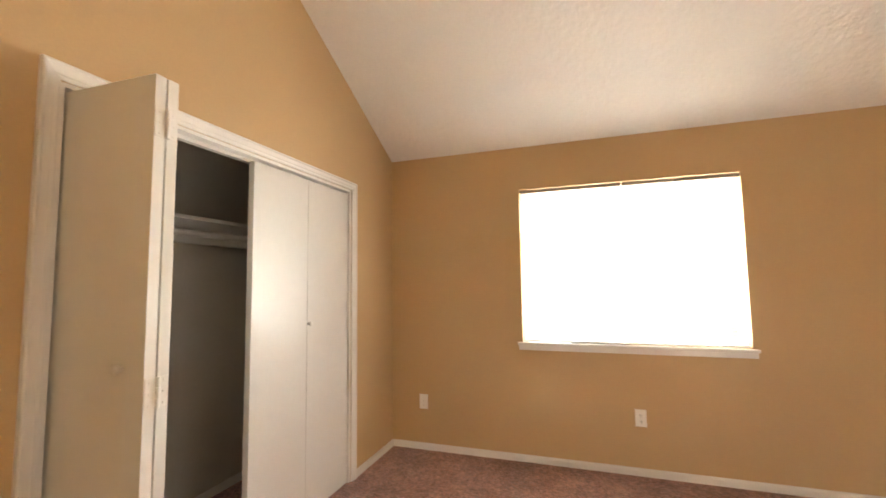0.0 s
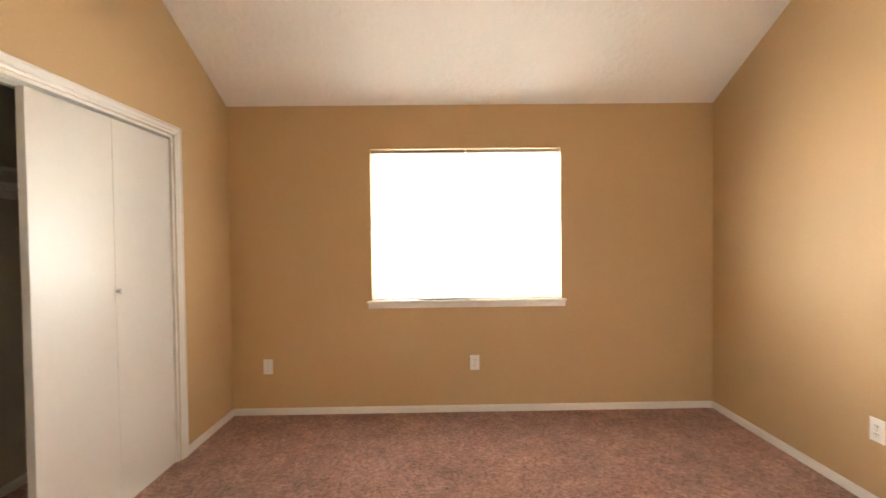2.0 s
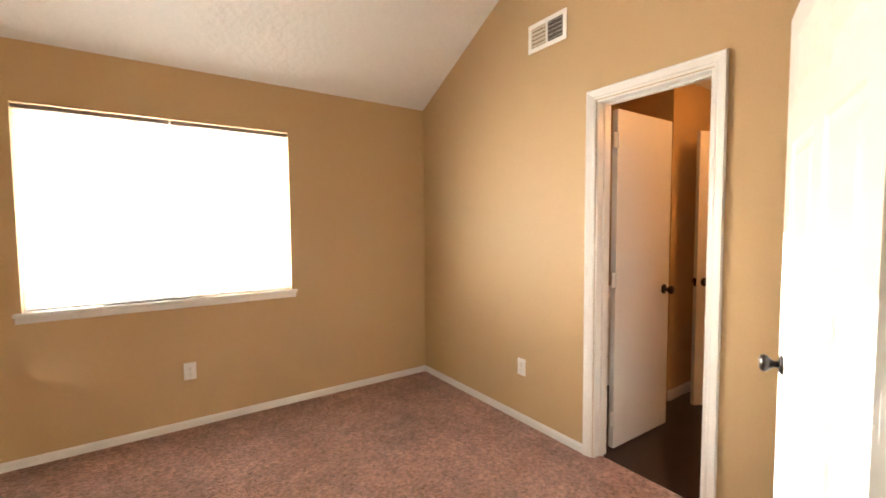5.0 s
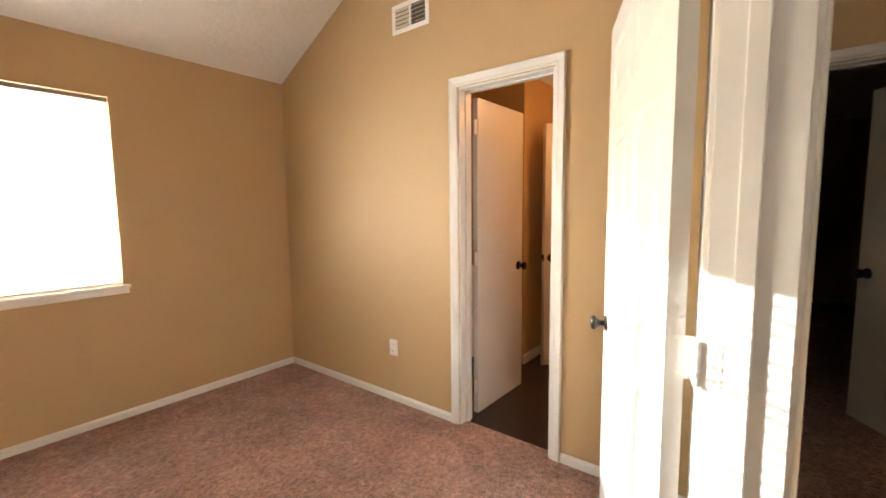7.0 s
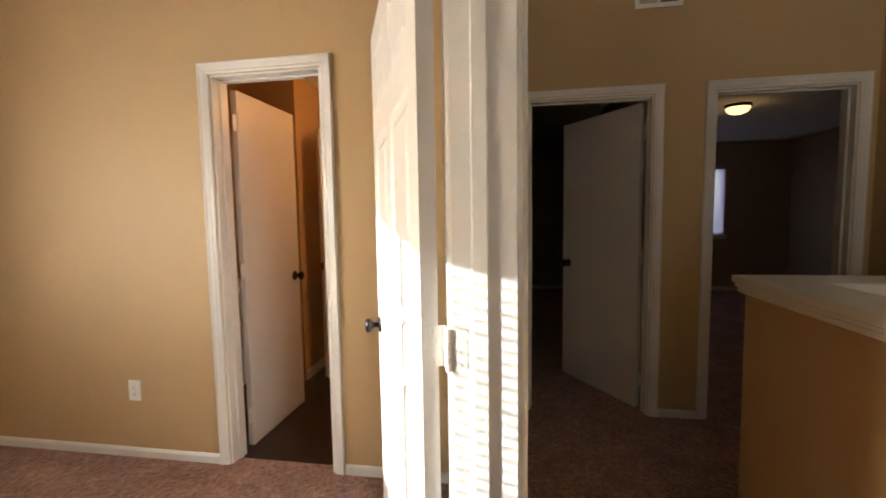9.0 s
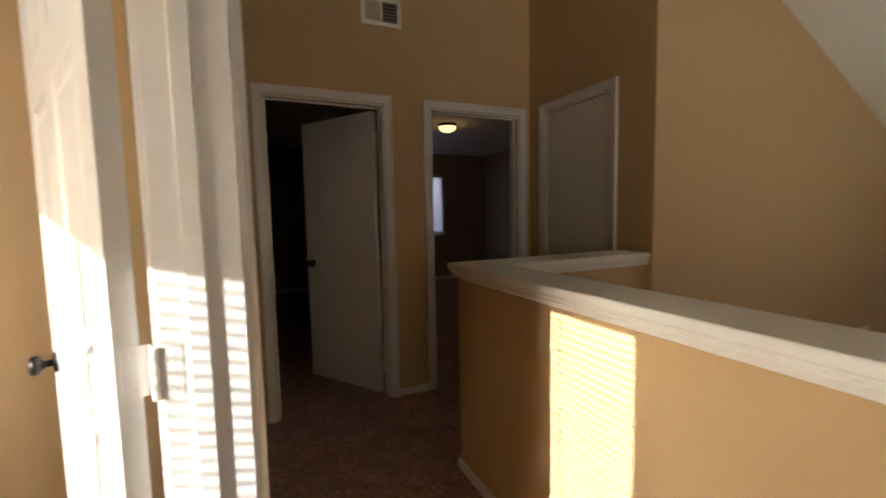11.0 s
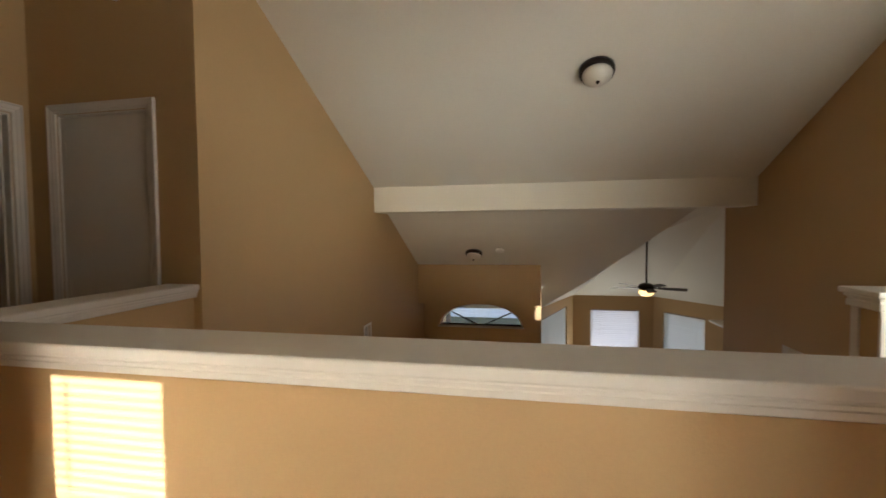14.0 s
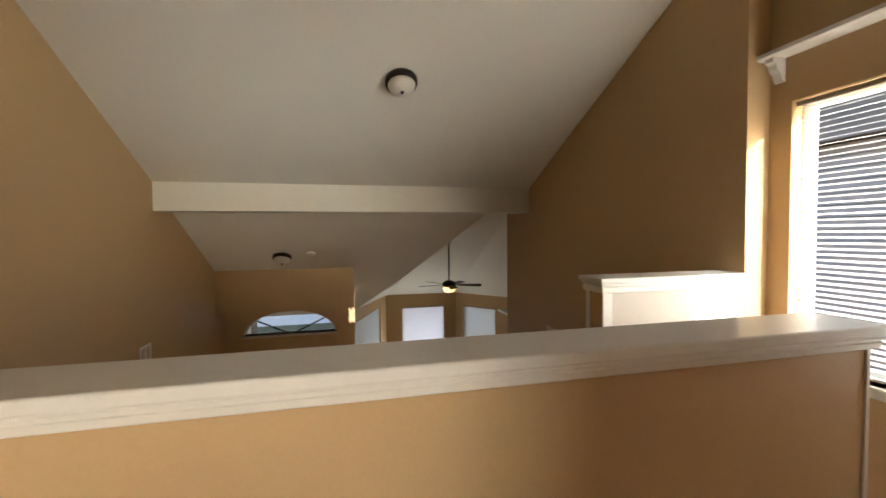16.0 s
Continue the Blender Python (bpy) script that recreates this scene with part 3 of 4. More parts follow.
# ------------------------------------------------------------------ bathroom
BX1, BY1 = 4.6, 1.66
wall("wall_bath_north", "y", BY1, BY1 + 0.1, 3.2, BX1, 0, [(3.2, 2.44), (BX1, 2.44)], label="tan painted bathroom wall")
wall("wall_bath_alcove", "y", 2.40, 2.50, XE + T, 3.3, 0, [(XE + T, 2.44), (3.3, 2.44)], label="tan painted bathroom alcove wall")
wall("wall_bath_alcove_side", "x", 3.2, 3.3, BY1 + 0.1, 2.40, 0, [(BY1 + 0.1, 2.44), (2.40, 2.44)], label="tan painted bathroom alcove wall")
wall("wall_bath_east", "x", BX1, BX1 + 0.1, YS, BY1 + 0.1, 0, [(YS, 2.44), (BY1 + 0.1, 2.44)], label="tan painted bathroom wall")
slab("ceiling_bath", [(XE + T, YS), (BX1 + 0.1, YS), (BX1 + 0.1, 2.5), (XE + T, 2.5)], "z", 2.44, 2.5, LCEIL, "white bathroom ceiling", "ceiling")
slab("floor_bath", [(XE + 0.06, YS), (BX1 + 0.1, YS), (BX1 + 0.1, 2.5), (XE + 0.06, 2.5)], "z", -0.25, 0.002, VINYL, "dark brown vinyl bathroom floor", "floor")
baseboard("baseboard_bath", (3.2, BY1), (BX1, BY1), (0, -1), h=0.08)
doorway("door_2", facing((XE, 0, 0), (0, -1, 0), (-1, 0, 0)), -1.497, -0.910, 2.039, T, "white moulded casing and jambs of the bathroom doorway", stop_at=0.05)
flush_leaf("bathroom_door", turned(XE + T + 0.062, 1.484, radians(-1)), 0.590, 2.02, "white flush door standing open into the bathroom")
flush_leaf("linen_door", turned(3.80, 1.25, radians(152.8)), 0.60, 2.02, "white flush door ajar inside the bathroom")
vn = thing("bathroom_vanity", "white bathroom vanity cabinet with drawers and a pale top", "cabinet", Matrix.Translation((2.45, 1.95, 0.002)))
part("body", boxed((0.0, 0.02, 0.09), (0.75, 0.44, 0.79), 0.002), DOORW, vn)
part("plinth", boxed((0.02, 0.07, 0.0), (0.73, 0.44, 0.09)), SLOT, vn)
part("worktop", boxed((-0.012, -0.005, 0.79), (0.75, 0.445, 0.83), 0.006), PLATEM, vn, "pale moulded worktop")
for x in (0.0, 0.375):
    for z0, z1 in ((0.11, 0.33), (0.345, 0.55), (0.565, 0.775)):
        dr = part("drawer", boxed((x + 0.012, 0.0, z0), (x + 0.363, 0.02, z1), 0.003), DOORW, vn)
        part("knob", lathe([(0.005, -0.0), (0.006, -0.012), (0.014, -0.018), (0.012, -0.026)], 12, "y", (x + 0.187, 0, (z0 + z1) / 2)), DARKM, dr, "small dark knob")
bl = thing("bath_light", "lit frosted glass bathroom ceiling lamp", "ceiling lamp", Matrix.Translation((3.1, 0.75, 2.44)))
part("base", lathe([(0.09, 0.0), (0.09, -0.02), (0.075, -0.03)], 24), DARKM, bl)
part("shade", lathe([(0.075, -0.03), (0.11, -0.06), (0.10, -0.11), (0.05, -0.14), (0.005, -0.15)], 24), LAMPG, bl, smooth=True)

# ------------------------------------------------------------------ hall
RIDGE = 4.1
wall("wall_hall_east", "x", XH, XH + T, YC, YH, 0, [(YC, RIDGE), (YH, RIDGE)], [(-0.856, -0.109, 0, 2.039), (-1.952, -1.202, 0, 2.039)], label="tan painted hall wall with two bedroom doorways")
wall("wall_cupboard", "y", YC - 0.12, YC, XL, XH + T, 0, [(XL, RIDGE), (XH + T, RIDGE)], [(2.065, 2.685, 0, 2.039)], label="tan painted wall with the hall cupboard door")
slab("floor_hall", [(XS, HWY - 0.12), (1.86, HWY - 0.12), (1.86, YC), (XH + 0.06, YC), (XH + 0.06, YH), (XS, YH)], "z", -0.25, 0.011, CARPET, "mauve-brown cut-pile carpet", "floor")
baseboard("baseboard_hall_east", (XH, -1.140), (XH, -0.918), (-1, 0))
baseboard("baseboard_hall_north", (JX1 + 0.062, YH), (XH, YH), (0, -1))
doorway("door_3", facing((XH, 0, 0), (0, -1, 0), (-1, 0, 0)), 0.109, 0.856, 2.039, T, "white moulded casing and jambs of a back bedroom doorway", stop_at=0.05)
doorway("door_4", facing((XH, 0, 0), (0, -1, 0), (-1, 0, 0)), 1.202, 1.952, 2.039, T, "white moulded casing and jambs of a back bedroom doorway", stop_at=0.05)
doorway("door_5", facing((0, YC, 0), (-1, 0, 0), (0, 1, 0)), -2.685, -2.065, 2.039, T, "white moulded casing of the hall cupboard", back=False, stop_at=0.045)
flush_leaf("back_room_door", turned(XH + T + 0.012, -0.842, radians(33)), 0.735, 2.02, "white flush door half open into a dark bedroom")
flush_leaf("cupboard_door", turned(2.673, YC - 0.005, math.pi), 0.592, 2.02, "closed white flush cupboard door", knobs=False)
vent("hall_vent", facing((XH, -0.868, 2.635), (0, 1, 0), (-1, 0, 0)), 0.27, 0.18, "white metal air register high on the hall wall")
wall_plate("light_switch", facing((2.30, YH, 1.30), (1, 0, 0), (0, -1, 0)), "white light switch on the hall wall", sockets=False)
sd = thing("smoke_alarm", "round white smoke alarm high on the hall wall", "smoke alarm", facing((2.238, YC, 2.71), (-1, 0, 0), (0, 1, 0)))
part("body", lathe([(0.065, 0.0), (0.065, 0.022), (0.055, 0.034), (0.02, 0.036)], 24, "y"), PLATEM, sd, smooth=True)

# half wall with its moulded cap: a long run and a return
def cap_profile(w, o):
    """The cap's cross-section over a wall of width w: board on top, mouldings under both edges."""
    h = CAP
    left = [(-o, h - 0.027), (-o + 0.003, h - 0.030), (-o + 0.010, h - 0.0315), (-o + 0.010, h - 0.035), (-o + 0.008, h - 0.038), (-o + 0.009, h - 0.045), (-o + 0.018, h - 0.047), (-o + 0.018, h - 0.050), (-o + 0.015, h - 0.053), (-o + 0.018, h - 0.068), (-o + 0.024, h - 0.072), (-0.0005, h - 0.0725)]
    top = [(-o, h - 0.006), (-o + 0.002, h - 0.002), (-o + 0.006, h)]
    right = [(w - u, z) for u, z in left]
    rtop = [(w - u, z) for u, z in top]
    return left[::-1] + top + rtop[::-1] + right


HWX0, HWX1, HT = -1.50, 1.935, 0.134
slab("half_wall_long", [(HWX0, HWY), (HWX1, HWY), (HWX1, HWY - HT), (HWX0, HWY - HT)], "z", LOW, CAP - 0.01, WALL, "tan painted half wall above the living room", "wall")
slab("half_wall_return", [(HWX1, HWY - HT), (HWX1 - HT, HWY - HT), (HWX1 - HT, YC), (HWX1, YC)], "z", LOW, CAP - 0.01, WALL, "tan painted half wall above the living room", "wall")


def cap_run():
    """The two cap runs as one mitred moulding."""
    prof = cap_profile(HT, 0.038)
    bm = bmesh.new()
    rows = []
    for u, z in prof:
        y, x = HWY - u, HWX1 - u
        rows.append([bm.verts.new(p) for p in ((HWX0 - 0.03, y, z), (x, y, z), (x, YC, z))])
    for a, b in zip(rows, rows[1:] + rows[:1]):
        for i in range(2):
            bm.faces.new((a[i], a[i + 1], b[i + 1], b[i]))
    bm.faces.new([r[0] for r in rows])
    return bm


cap = tagged(part("half_wall_cap", cap_run(), TRIM), "white moulded wooden cap along the top of the half wall", "wall cap", kind="structure")
tagged(part("half_wall_end", boxed((HWX0 - 0.016, HWY - HT - 0.006, 0.0), (HWX0, HWY + 0.006, CAP - 0.073), 0.003), TRIM), "white painted end board of the half wall", "trim", kind="structure")
baseboard("baseboard_half_wall", (HWX0, HWY), (HWX1 + 0.012, HWY), (0, 1))
baseboard("baseboard_half_wall", (HWX1, YC), (HWX1, HWY), (1, 0))

# ------------------------------------------------------------------ back bedrooms seen through the hall doors
BKX = 7.6
wall("wall_back_east", "x", BKX, BKX + 0.1, -4.5, YH, 0, [(-4.5, 2.44), (YH, 2.44)], [(-3.44, -2.54, 0.93, 2.04)], mat=ROOMB, label="brown painted wall of the back bedrooms")
wall("wall_back_divider", "y", -1.08, -0.98, XH + T, BKX, 0, [(XH + T, 2.44), (BKX, 2.44)], mat=ROOMB, label="brown painted wall between the back bedrooms")
wall("wall_back_south", "y", -4.5, -4.4, XH + T, BKX, 0, [(XH + T, 2.44), (BKX, 2.44)], mat=ROOMB, label="brown painted back bedroom wall")
wall("wall_back_west", "x", XH + T - 0.06, XH + T - 0.003, -4.4, YC - 0.12, 0, [(-4.4, 2.44), (YC - 0.12, 2.44)], mat=ROOMB, label="brown painted back bedroom wall")
slab("ceiling_back", [(XH + T, -4.5), (BKX + 0.1, -4.5), (BKX + 0.1, YH), (XH + T, YH)], "z", 2.44, 2.5, LCEIL, "white back bedroom ceiling", "ceiling")
slab("floor_back", [(XH + 0.06, -4.5), (BKX + 0.1, -4.5), (BKX + 0.1, YH), (XH + 0.06, YH)], "z", -0.25, 0.011, CARPET, "mauve-brown cut-pile carpet", "floor")
baseboard("baseboard_back", (BKX, -0.98), (BKX, YH), (-1, 0), h=0.08)
baseboard("baseboard_back", (BKX, -4.4), (BKX, -1.08), (-1, 0), h=0.08)
window("window_2", facing((BKX, -2.99, 0), (0, 1, 0), (-1, 0, 0)), 0.90, 0.93, 2.04, 0.1, "white window of a back bedroom", mullion=False)
blind("back_room_blind", facing((BKX - 0.016, -2.99, 2.035), (0, 1, 0), (-1, 0, 0)), 0.88, 1.10, -72, "white slatted blind hanging in the back bedroom window", pitch=0.03, slat_w=0.03, cords=2)
cl = thing("ceiling_lamp", "lit round glass ceiling lamp with a dark rim", "ceiling lamp", Matrix.Translation((5.07, -2.37, 2.44)))
part("base", lathe([(0.122, 0.0), (0.122, -0.022), (0.11, -0.030)], 28), DARKM, cl)
part("shade", lathe([(0.11, -0.03), (0.106, -0.055), (0.085, -0.08), (0.04, -0.098), (0.004, -0.102)], 28), LAMPG, cl, smooth=True)

# ------------------------------------------------------------------ living room below
def liv_z(y):
    return ZBT + LSLOPE * (y - YB)


FZ, FY, FAR = 0.81, -6.82, 0.50     # ceiling at the entrance box, its face, the ceiling's rise


def far_z(y):
    return FZ + FAR * (y - FY)


PLATE2 = -0.31
wall("wall_living_east", "x", XL, XL + T, -9.3, YC - 0.12, LOW, [(-9.3, RIDGE), (YC - 0.12, RIDGE)], label="tall tan painted living room wall")
wall("wall_living_west", "x", XR - T, XR, -5.46, -1.963, LOW, [(-5.46, RIDGE), (-1.963, RIDGE)], label="tall tan painted living room wall")
slab("ceiling_living", [(YB, liv_z(YB)), (YH, liv_z(YH)), (YH, liv_z(YH) + 0.12), (YB, liv_z(YB) + 0.12)], "x", -2.7, XH + T, LCEIL, "white sloping living room ceiling", "ceiling")
slab("ceiling_beam", [(XR, ZB), (XL, ZB), (XL, ZBT + 0.12), (XR, ZBT + 0.12)], "y", YB - 0.35, YB, LCEIL, "white drywall beam across the living room", "beam")
slab("floor_living", [(-5.0, -12.0), (XL + T, -12.0), (XL + T, YH), (XS - 0.15, YH), (XS - 0.15, -5.4), (-5.0, -5.4)], "z", LOW - 0.2, LOW, CARPET, "mauve-brown cut-pile carpet", "floor")

# ------------------------------------------------------------------ far end of the living room
def sheet(name, faces, mat, label, category, thick=0.1):
    """Ceiling facets given by their corners, with thickness above them."""
    bm = bmesh.new()
    for f in faces:
        lo = [bm.verts.new(p) for p in f]
        up = [bm.verts.new(Vector(p) + Vector((0, 0, thick))) for p in f]
        bm.faces.new(lo)
        bm.faces.new(up[::-1])
        for i in range(len(f)):
            j = (i + 1) % len(f)
            bm.faces.new((lo[i], up[i], up[j], lo[j]))
    return tagged(part(name, bm, mat), label, category, kind="structure")


y0 = YB - 0.35
P1, P2 = Vector((-1.10, -7.33, far_z(-7.33))), Vector((-1.92, -5.26, far_z(-5.26)))
YE = FY - (FZ - PLATE2) / FAR
Q0, Q1, Q2, Q3 = Vector((-0.27, -8.75, PLATE2)), Vector((-1.231, -11.3, PLATE2)), Vector((-3.17, -11.3, PLATE2)), Vector((-4.23, -9.97, PLATE2))
R1 = Vector((-2.95, -7.0, 1.69))
A1 = Vector((-2.2, -8.3, 1.24))
R2 = Vector((-4.9, -8.6, 1.2))
sheet("ceiling_far", [
    [(XL + T, y0, far_z(y0)), (XL + T, YE, PLATE2), (-0.27, YE, PLATE2), P1, P2, (-1.92, y0, far_z(y0))],
    [(-0.27, YE, PLATE2), Q1, P1],
    [P1, Q1, A1],
    [Q1, Q2, A1],
    [Q2, R1, A1],
    [R1, P2, A1],
    [P2, P1, A1],
    [P2, R1, (-2.6, y0, 1.9), (-1.92, y0, far_z(y0))],
    [R1, Q2, Q3, R2],
    [R1, R2, (-4.9, y0, 1.7), (-2.6, y0, 1.9)],
], LCEIL, "white vaulted ceiling beyond the beam", "ceiling")
wall("wall_entrance_box", "y", FY - 0.40, FY, -0.25, XL, 0.162, [(-0.25, FZ + 0.03), (XL, FZ + 0.03)], label="tan painted drywall box above the entrance window")
AX, AW, AZ, AH = 0.75, 0.722, -0.30, 0.40


def arch_wall():
    """The entrance wall with a low arched opening."""
    bm = bmesh.new()
    n = 24
    ring = [(AX + AW * math.cos(math.pi * i / n), AZ + AH * math.sin(math.pi * i / n)) for i in range(n + 1)]
    ya, yb = FY - 0.55, FY - 0.41
    top = 0.9
    for c in (ya, yb):
        def f(pts):
            bm.faces.new([bm.verts.new((x, c, z)) for x, z in pts])
        for (xa, za), (xb, zb) in zip(ring, ring[1:]):
            f([(xa, za), (xb, zb), (xb, top), (xa, top)])
        f([(AX - AW, LOW), (AX + AW, LOW), (AX + AW, AZ), (AX - AW, AZ)])
        f([(AX + AW, LOW), (XL, LOW), (XL, top), (AX + AW, top)])
        f([(-0.205, LOW), (AX - AW, LOW), (AX - AW, top), (-0.205, top)])
    for (xa, za), (xb, zb) in zip(ring, ring[1:] + ring[:1]):
        bm.faces.new([bm.verts.new(p) for p in ((xa, ya, za), (xb, ya, zb), (xb, yb, zb), (xa, yb, za))])
    bm.faces.new([bm.verts.new(p) for p in ((-0.205, ya, LOW), (-0.205, yb, LOW), (-0.205, yb, top), (-0.205, ya, top))])
    bmesh.ops.remove_doubles(bm, verts=bm.verts[:], dist=1e-5)
    return bm


tagged(part("wall_arch", arch_wall(), WALL), "tan painted entrance wall with the arched window", "wall", kind="structure")
aw = thing("window_arch", "low arched window with radiating dark bars", "window", Matrix.Translation((AX, FY - 0.49, AZ)), kind="structure")
bm = bmesh.new()
n = 24
for i in range(n):
    a0, a1 = math.pi * i / n, math.pi * (i + 1) / n
    pts = [(r * math.cos(a) * AW, r * math.sin(a) * AH) for r, a in ((1.0, a0), (1.0, a1), (0.955, a1), (0.955, a0))]
    prism(pts, "y", -0.02, 0.02, bm)
part("window_frame", bm, FRAMEM, aw)
part("bottom_bar", boxed((-AW, -0.02, 0.012), (AW, 0.02, 0.040), 0.004), DARKM, aw, "dark bottom bar")
part("window_sill", boxed((-AW - 0.02, -0.02, -0.014), (AW + 0.02, 0.10, 0.012), 0.004), TRIM, aw, "white painted sill")
for a in (40, 140):
    c, s = math.cos(radians(a)), math.sin(radians(a))
    end = Vector((c * AW * 0.96, 0, s * AH * 0.96))
    side = Vector((-end.z, 0, end.x)).normalized() * 0.011
    bm = prism([(p.x, p.z) for p in (side, -side, end - side, end + side)], "y", -0.012, 0.012)
    part("glazing_bar", bm, DARKM, aw)
pane = part("pane", prism([(math.cos(math.pi * i / n) * AW * 0.97, math.sin(math.pi * i / n) * AH * 0.97) for i in range(n + 1)], "y", -0.003, 0.003), GLASS, aw)
pane.visible_shadow = False

# bay: three walls with windows
def bay_wall(name, a, b, u0, u1, z1, label):
    a, b = Vector((a.x, a.y, 0)), Vector((b.x, b.y, 0))
    L = (b - a).length
    u = (b - a).normalized()
    n = Vector((-u.y, u.x, 0))
    if n.dot(Vector((-1.5, -6, 0)) - a) < 0:
        n = -n
    m = facing(a, u, n)
    w = wall(name, "y", -0.14, 0.0, 0, L, LOW, [(0, PLATE2 + 0.06), (L, PLATE2 + 0.06)], [(u0, u1, -2.1, z1)], label=label)
    w.matrix_basis = m
    k = window("window_bay", m @ Matrix.Translation(((u0 + u1) / 2, 0, 0)), u1 - u0, -2.1, z1, 0.14, "white bay window", mullion=False, sill=False)
    bl = blind("bay_blind", m @ Matrix.Translation(((u0 + u1) / 2, -0.03, z1 - 0.004)), u1 - u0 - 0.02, 1.2, -55, "white slatted blind lowered in the bay window", pitch=0.05, slat_w=0.052, cords=2)
    return w


bay_wall("wall_bay_left", Q0, Q1, 0.20, 2.15, -0.50, "tan painted bay wall")
bay_wall("wall_bay_middle", Q1, Q2, 0.43, 1.62, -0.66, "tan painted bay wall")
bay_wall("wall_bay_right", Q2, Q3, 0.25, 1.28, -0.64, "tan painted bay wall")
wall("wall_side_far", "x", -5.0, -4.9, -10.5, -5.2, LOW, [(-10.5, 2.0), (-5.2, 2.0)], label="tan painted wall")
wall("wall_back_far", "y", -5.46, -5.34, -5.0, XR - T, LOW, [(-5.0, 2.2), (XR - T, 2.2)], label="tan painted wall")
wall("wall_right_far", "y", -10.1, -9.97, -5.0, -4.23, LOW, [(-5.0, 2.0), (-4.23, 2.0)], label="tan painted wall")
wall("wall_entry_side", "x", -0.272, -0.206, -8.75, FY - 0.41, LOW, [(-8.75, 0.6), (FY - 0.41, 0.6)], label="tan painted wall")
ldg = thing("plant_ledge", "white shelf ledge on the tan wall by the bay", "shelf", Matrix.Translation((-4.0, -9.6, -0.62)))
part("board", boxed((-0.2, -0.3, 0), (0.12, 0.5, 0.04), 0.006), TRIM, ldg)

# lamps and fan
def flush_lamp(name, m, r, glassm, label):
    l = thing(name, label, "ceiling lamp", m)
    part("rim", lathe([(r, 0.0), (r, -0.03), (r * 0.93, -0.05), (r * 0.86, -0.052)], 28), DARKM, l, "dark bronze rim", smooth=True)
    part("shade", lathe([(r * 0.86, -0.045), (r * 0.80, -0.075), (r * 0.6, -0.10), (r * 0.3, -0.115), (0.012, -0.118)], 28), glassm, l, "frosted glass bowl", smooth=True)
    part("finial", lathe([(0.012, -0.112), (0.014, -0.122), (0.008, -0.135), (0.002, -0.138)], 12), DARKM, l, smooth=True)
    return l


flush_lamp("flush_lamp", Matrix.Translation((-0.525, -3.36, liv_z(-3.36) + 0.002)) @ Matrix.Rotation(math.atan(LSLOPE), 4, "X"), 0.128, OFFG, "unlit round ceiling lamp with a dark rim on the sloping ceiling")
flush_lamp("flush_lamp", Matrix.Translation((0.757, -6.38, far_z(-6.38) + 0.002)) @ Matrix.Rotation(math.atan(FAR), 4, "X"), 0.130, OFFG, "unlit round ceiling lamp with a dark rim by the entrance box")
sd2 = thing("smoke_alarm", "round white smoke alarm on the sloping ceiling", "smoke alarm", Matrix.Translation((0.36, -6.30, far_z(-6.30) + 0.002)) @ Matrix.Rotation(math.atan(FAR), 4, "X"))
part("body", lathe([(0.06, 0.0), (0.06, -0.022), (0.05, -0.032), (0.02, -0.034)], 20), PLATEM, sd2, smooth=True)

fan = thing("ceiling_fan", "dark ceiling fan with a lit bowl lamp on a long rod", "ceiling fan", Matrix.Translation((-2.2, -8.3, 0.30)))
part("rod", lathe([(0.016, 0.05), (0.016, 0.95)], 12), DARKM, fan)
part("canopy", lathe([(0.05, 0.86), (0.07, 0.93), (0.07, 0.96)], 20), DARKM, fan)
part("motor", lathe([(0.03, 0.08), (0.10, 0.06), (0.14, 0.02), (0.14, -0.03), (0.09, -0.06), (0.05, -0.065)], 24), DARKM, fan, smooth=True)
part("bowl", lathe([(0.06, -0.065), (0.13, -0.075), (0.125, -0.12), (0.08, -0.16), (0.01, -0.175)], 24), LAMPG, fan, "lit frosted glass bowl", smooth=True)
bm = prism([(0.20, -0.045), (0.34, -0.062), (0.62, -0.072), (0.66, -0.05), (0.66, 0.05), (0.62, 0.072), (0.34, 0.062), (0.20, 0.045)], "z", -0.004, 0.004)
bme = mesh_of("blade", bm, BLADE)
ime = mesh_of("blade_iron", boxed((0.10, -0.018, -0.006), (0.24, 0.018, 0.002), 0.002), DARKM)
for i in range(5):
    m = Matrix.Rotation(radians(12 + 72 * i), 4, "Z") @ Matrix.Rotation(radians(12), 4, "X")
    bl = shared("blade", bme, fan, Matrix.Translation((0, 0, -0.01)) @ m)
    shared("blade_iron", ime, bl, Matrix.Identity(4))
vent("wall_vent", facing((XL, -4.50, 0.20), (0, -1, 0), (-1, 0, 0)), 0.22, 0.22, "white metal register low on the living room wall")

# ------------------------------------------------------------------ stair side
wall("wall_stair_window", "x", XS - 0.15, XS, -1.963 - 0.12, YH, LOW, [(-1.963 - 0.12, RIDGE), (YH, RIDGE)], [(-1.84, -0.06, 0.60, 2.04)], label="tan painted stair wall with the tall window")
wall("wall_stair_end", "y", -1.963 - 0.12, -1.963, XS, XR - T, LOW, [(XS, RIDGE), (XR - T, RIDGE)], label="tan painted return beside the stair window")
window("window_stair", facing((XS, -0.95, 0), (0, -1, 0), (1, 0, 0)), 1.78, 0.60, 2.04, 0.15, "white double window on the stair", mullion=True)
blind("stair_window_blind", facing((XS - 0.03, -0.95, 2.035), (0, -1, 0), (1, 0, 0)), 1.76, 1.42, -14, "wide white slatted blind hanging in the stair window", pitch=0.030, slat_w=0.034, cords=4)
vs = thing("window_shelf", "white painted shelf on scrolled corbels above the stair window", "shelf", facing((XS, -1.963, 2.285), (0, 1, 0), (1, 0, 0)))
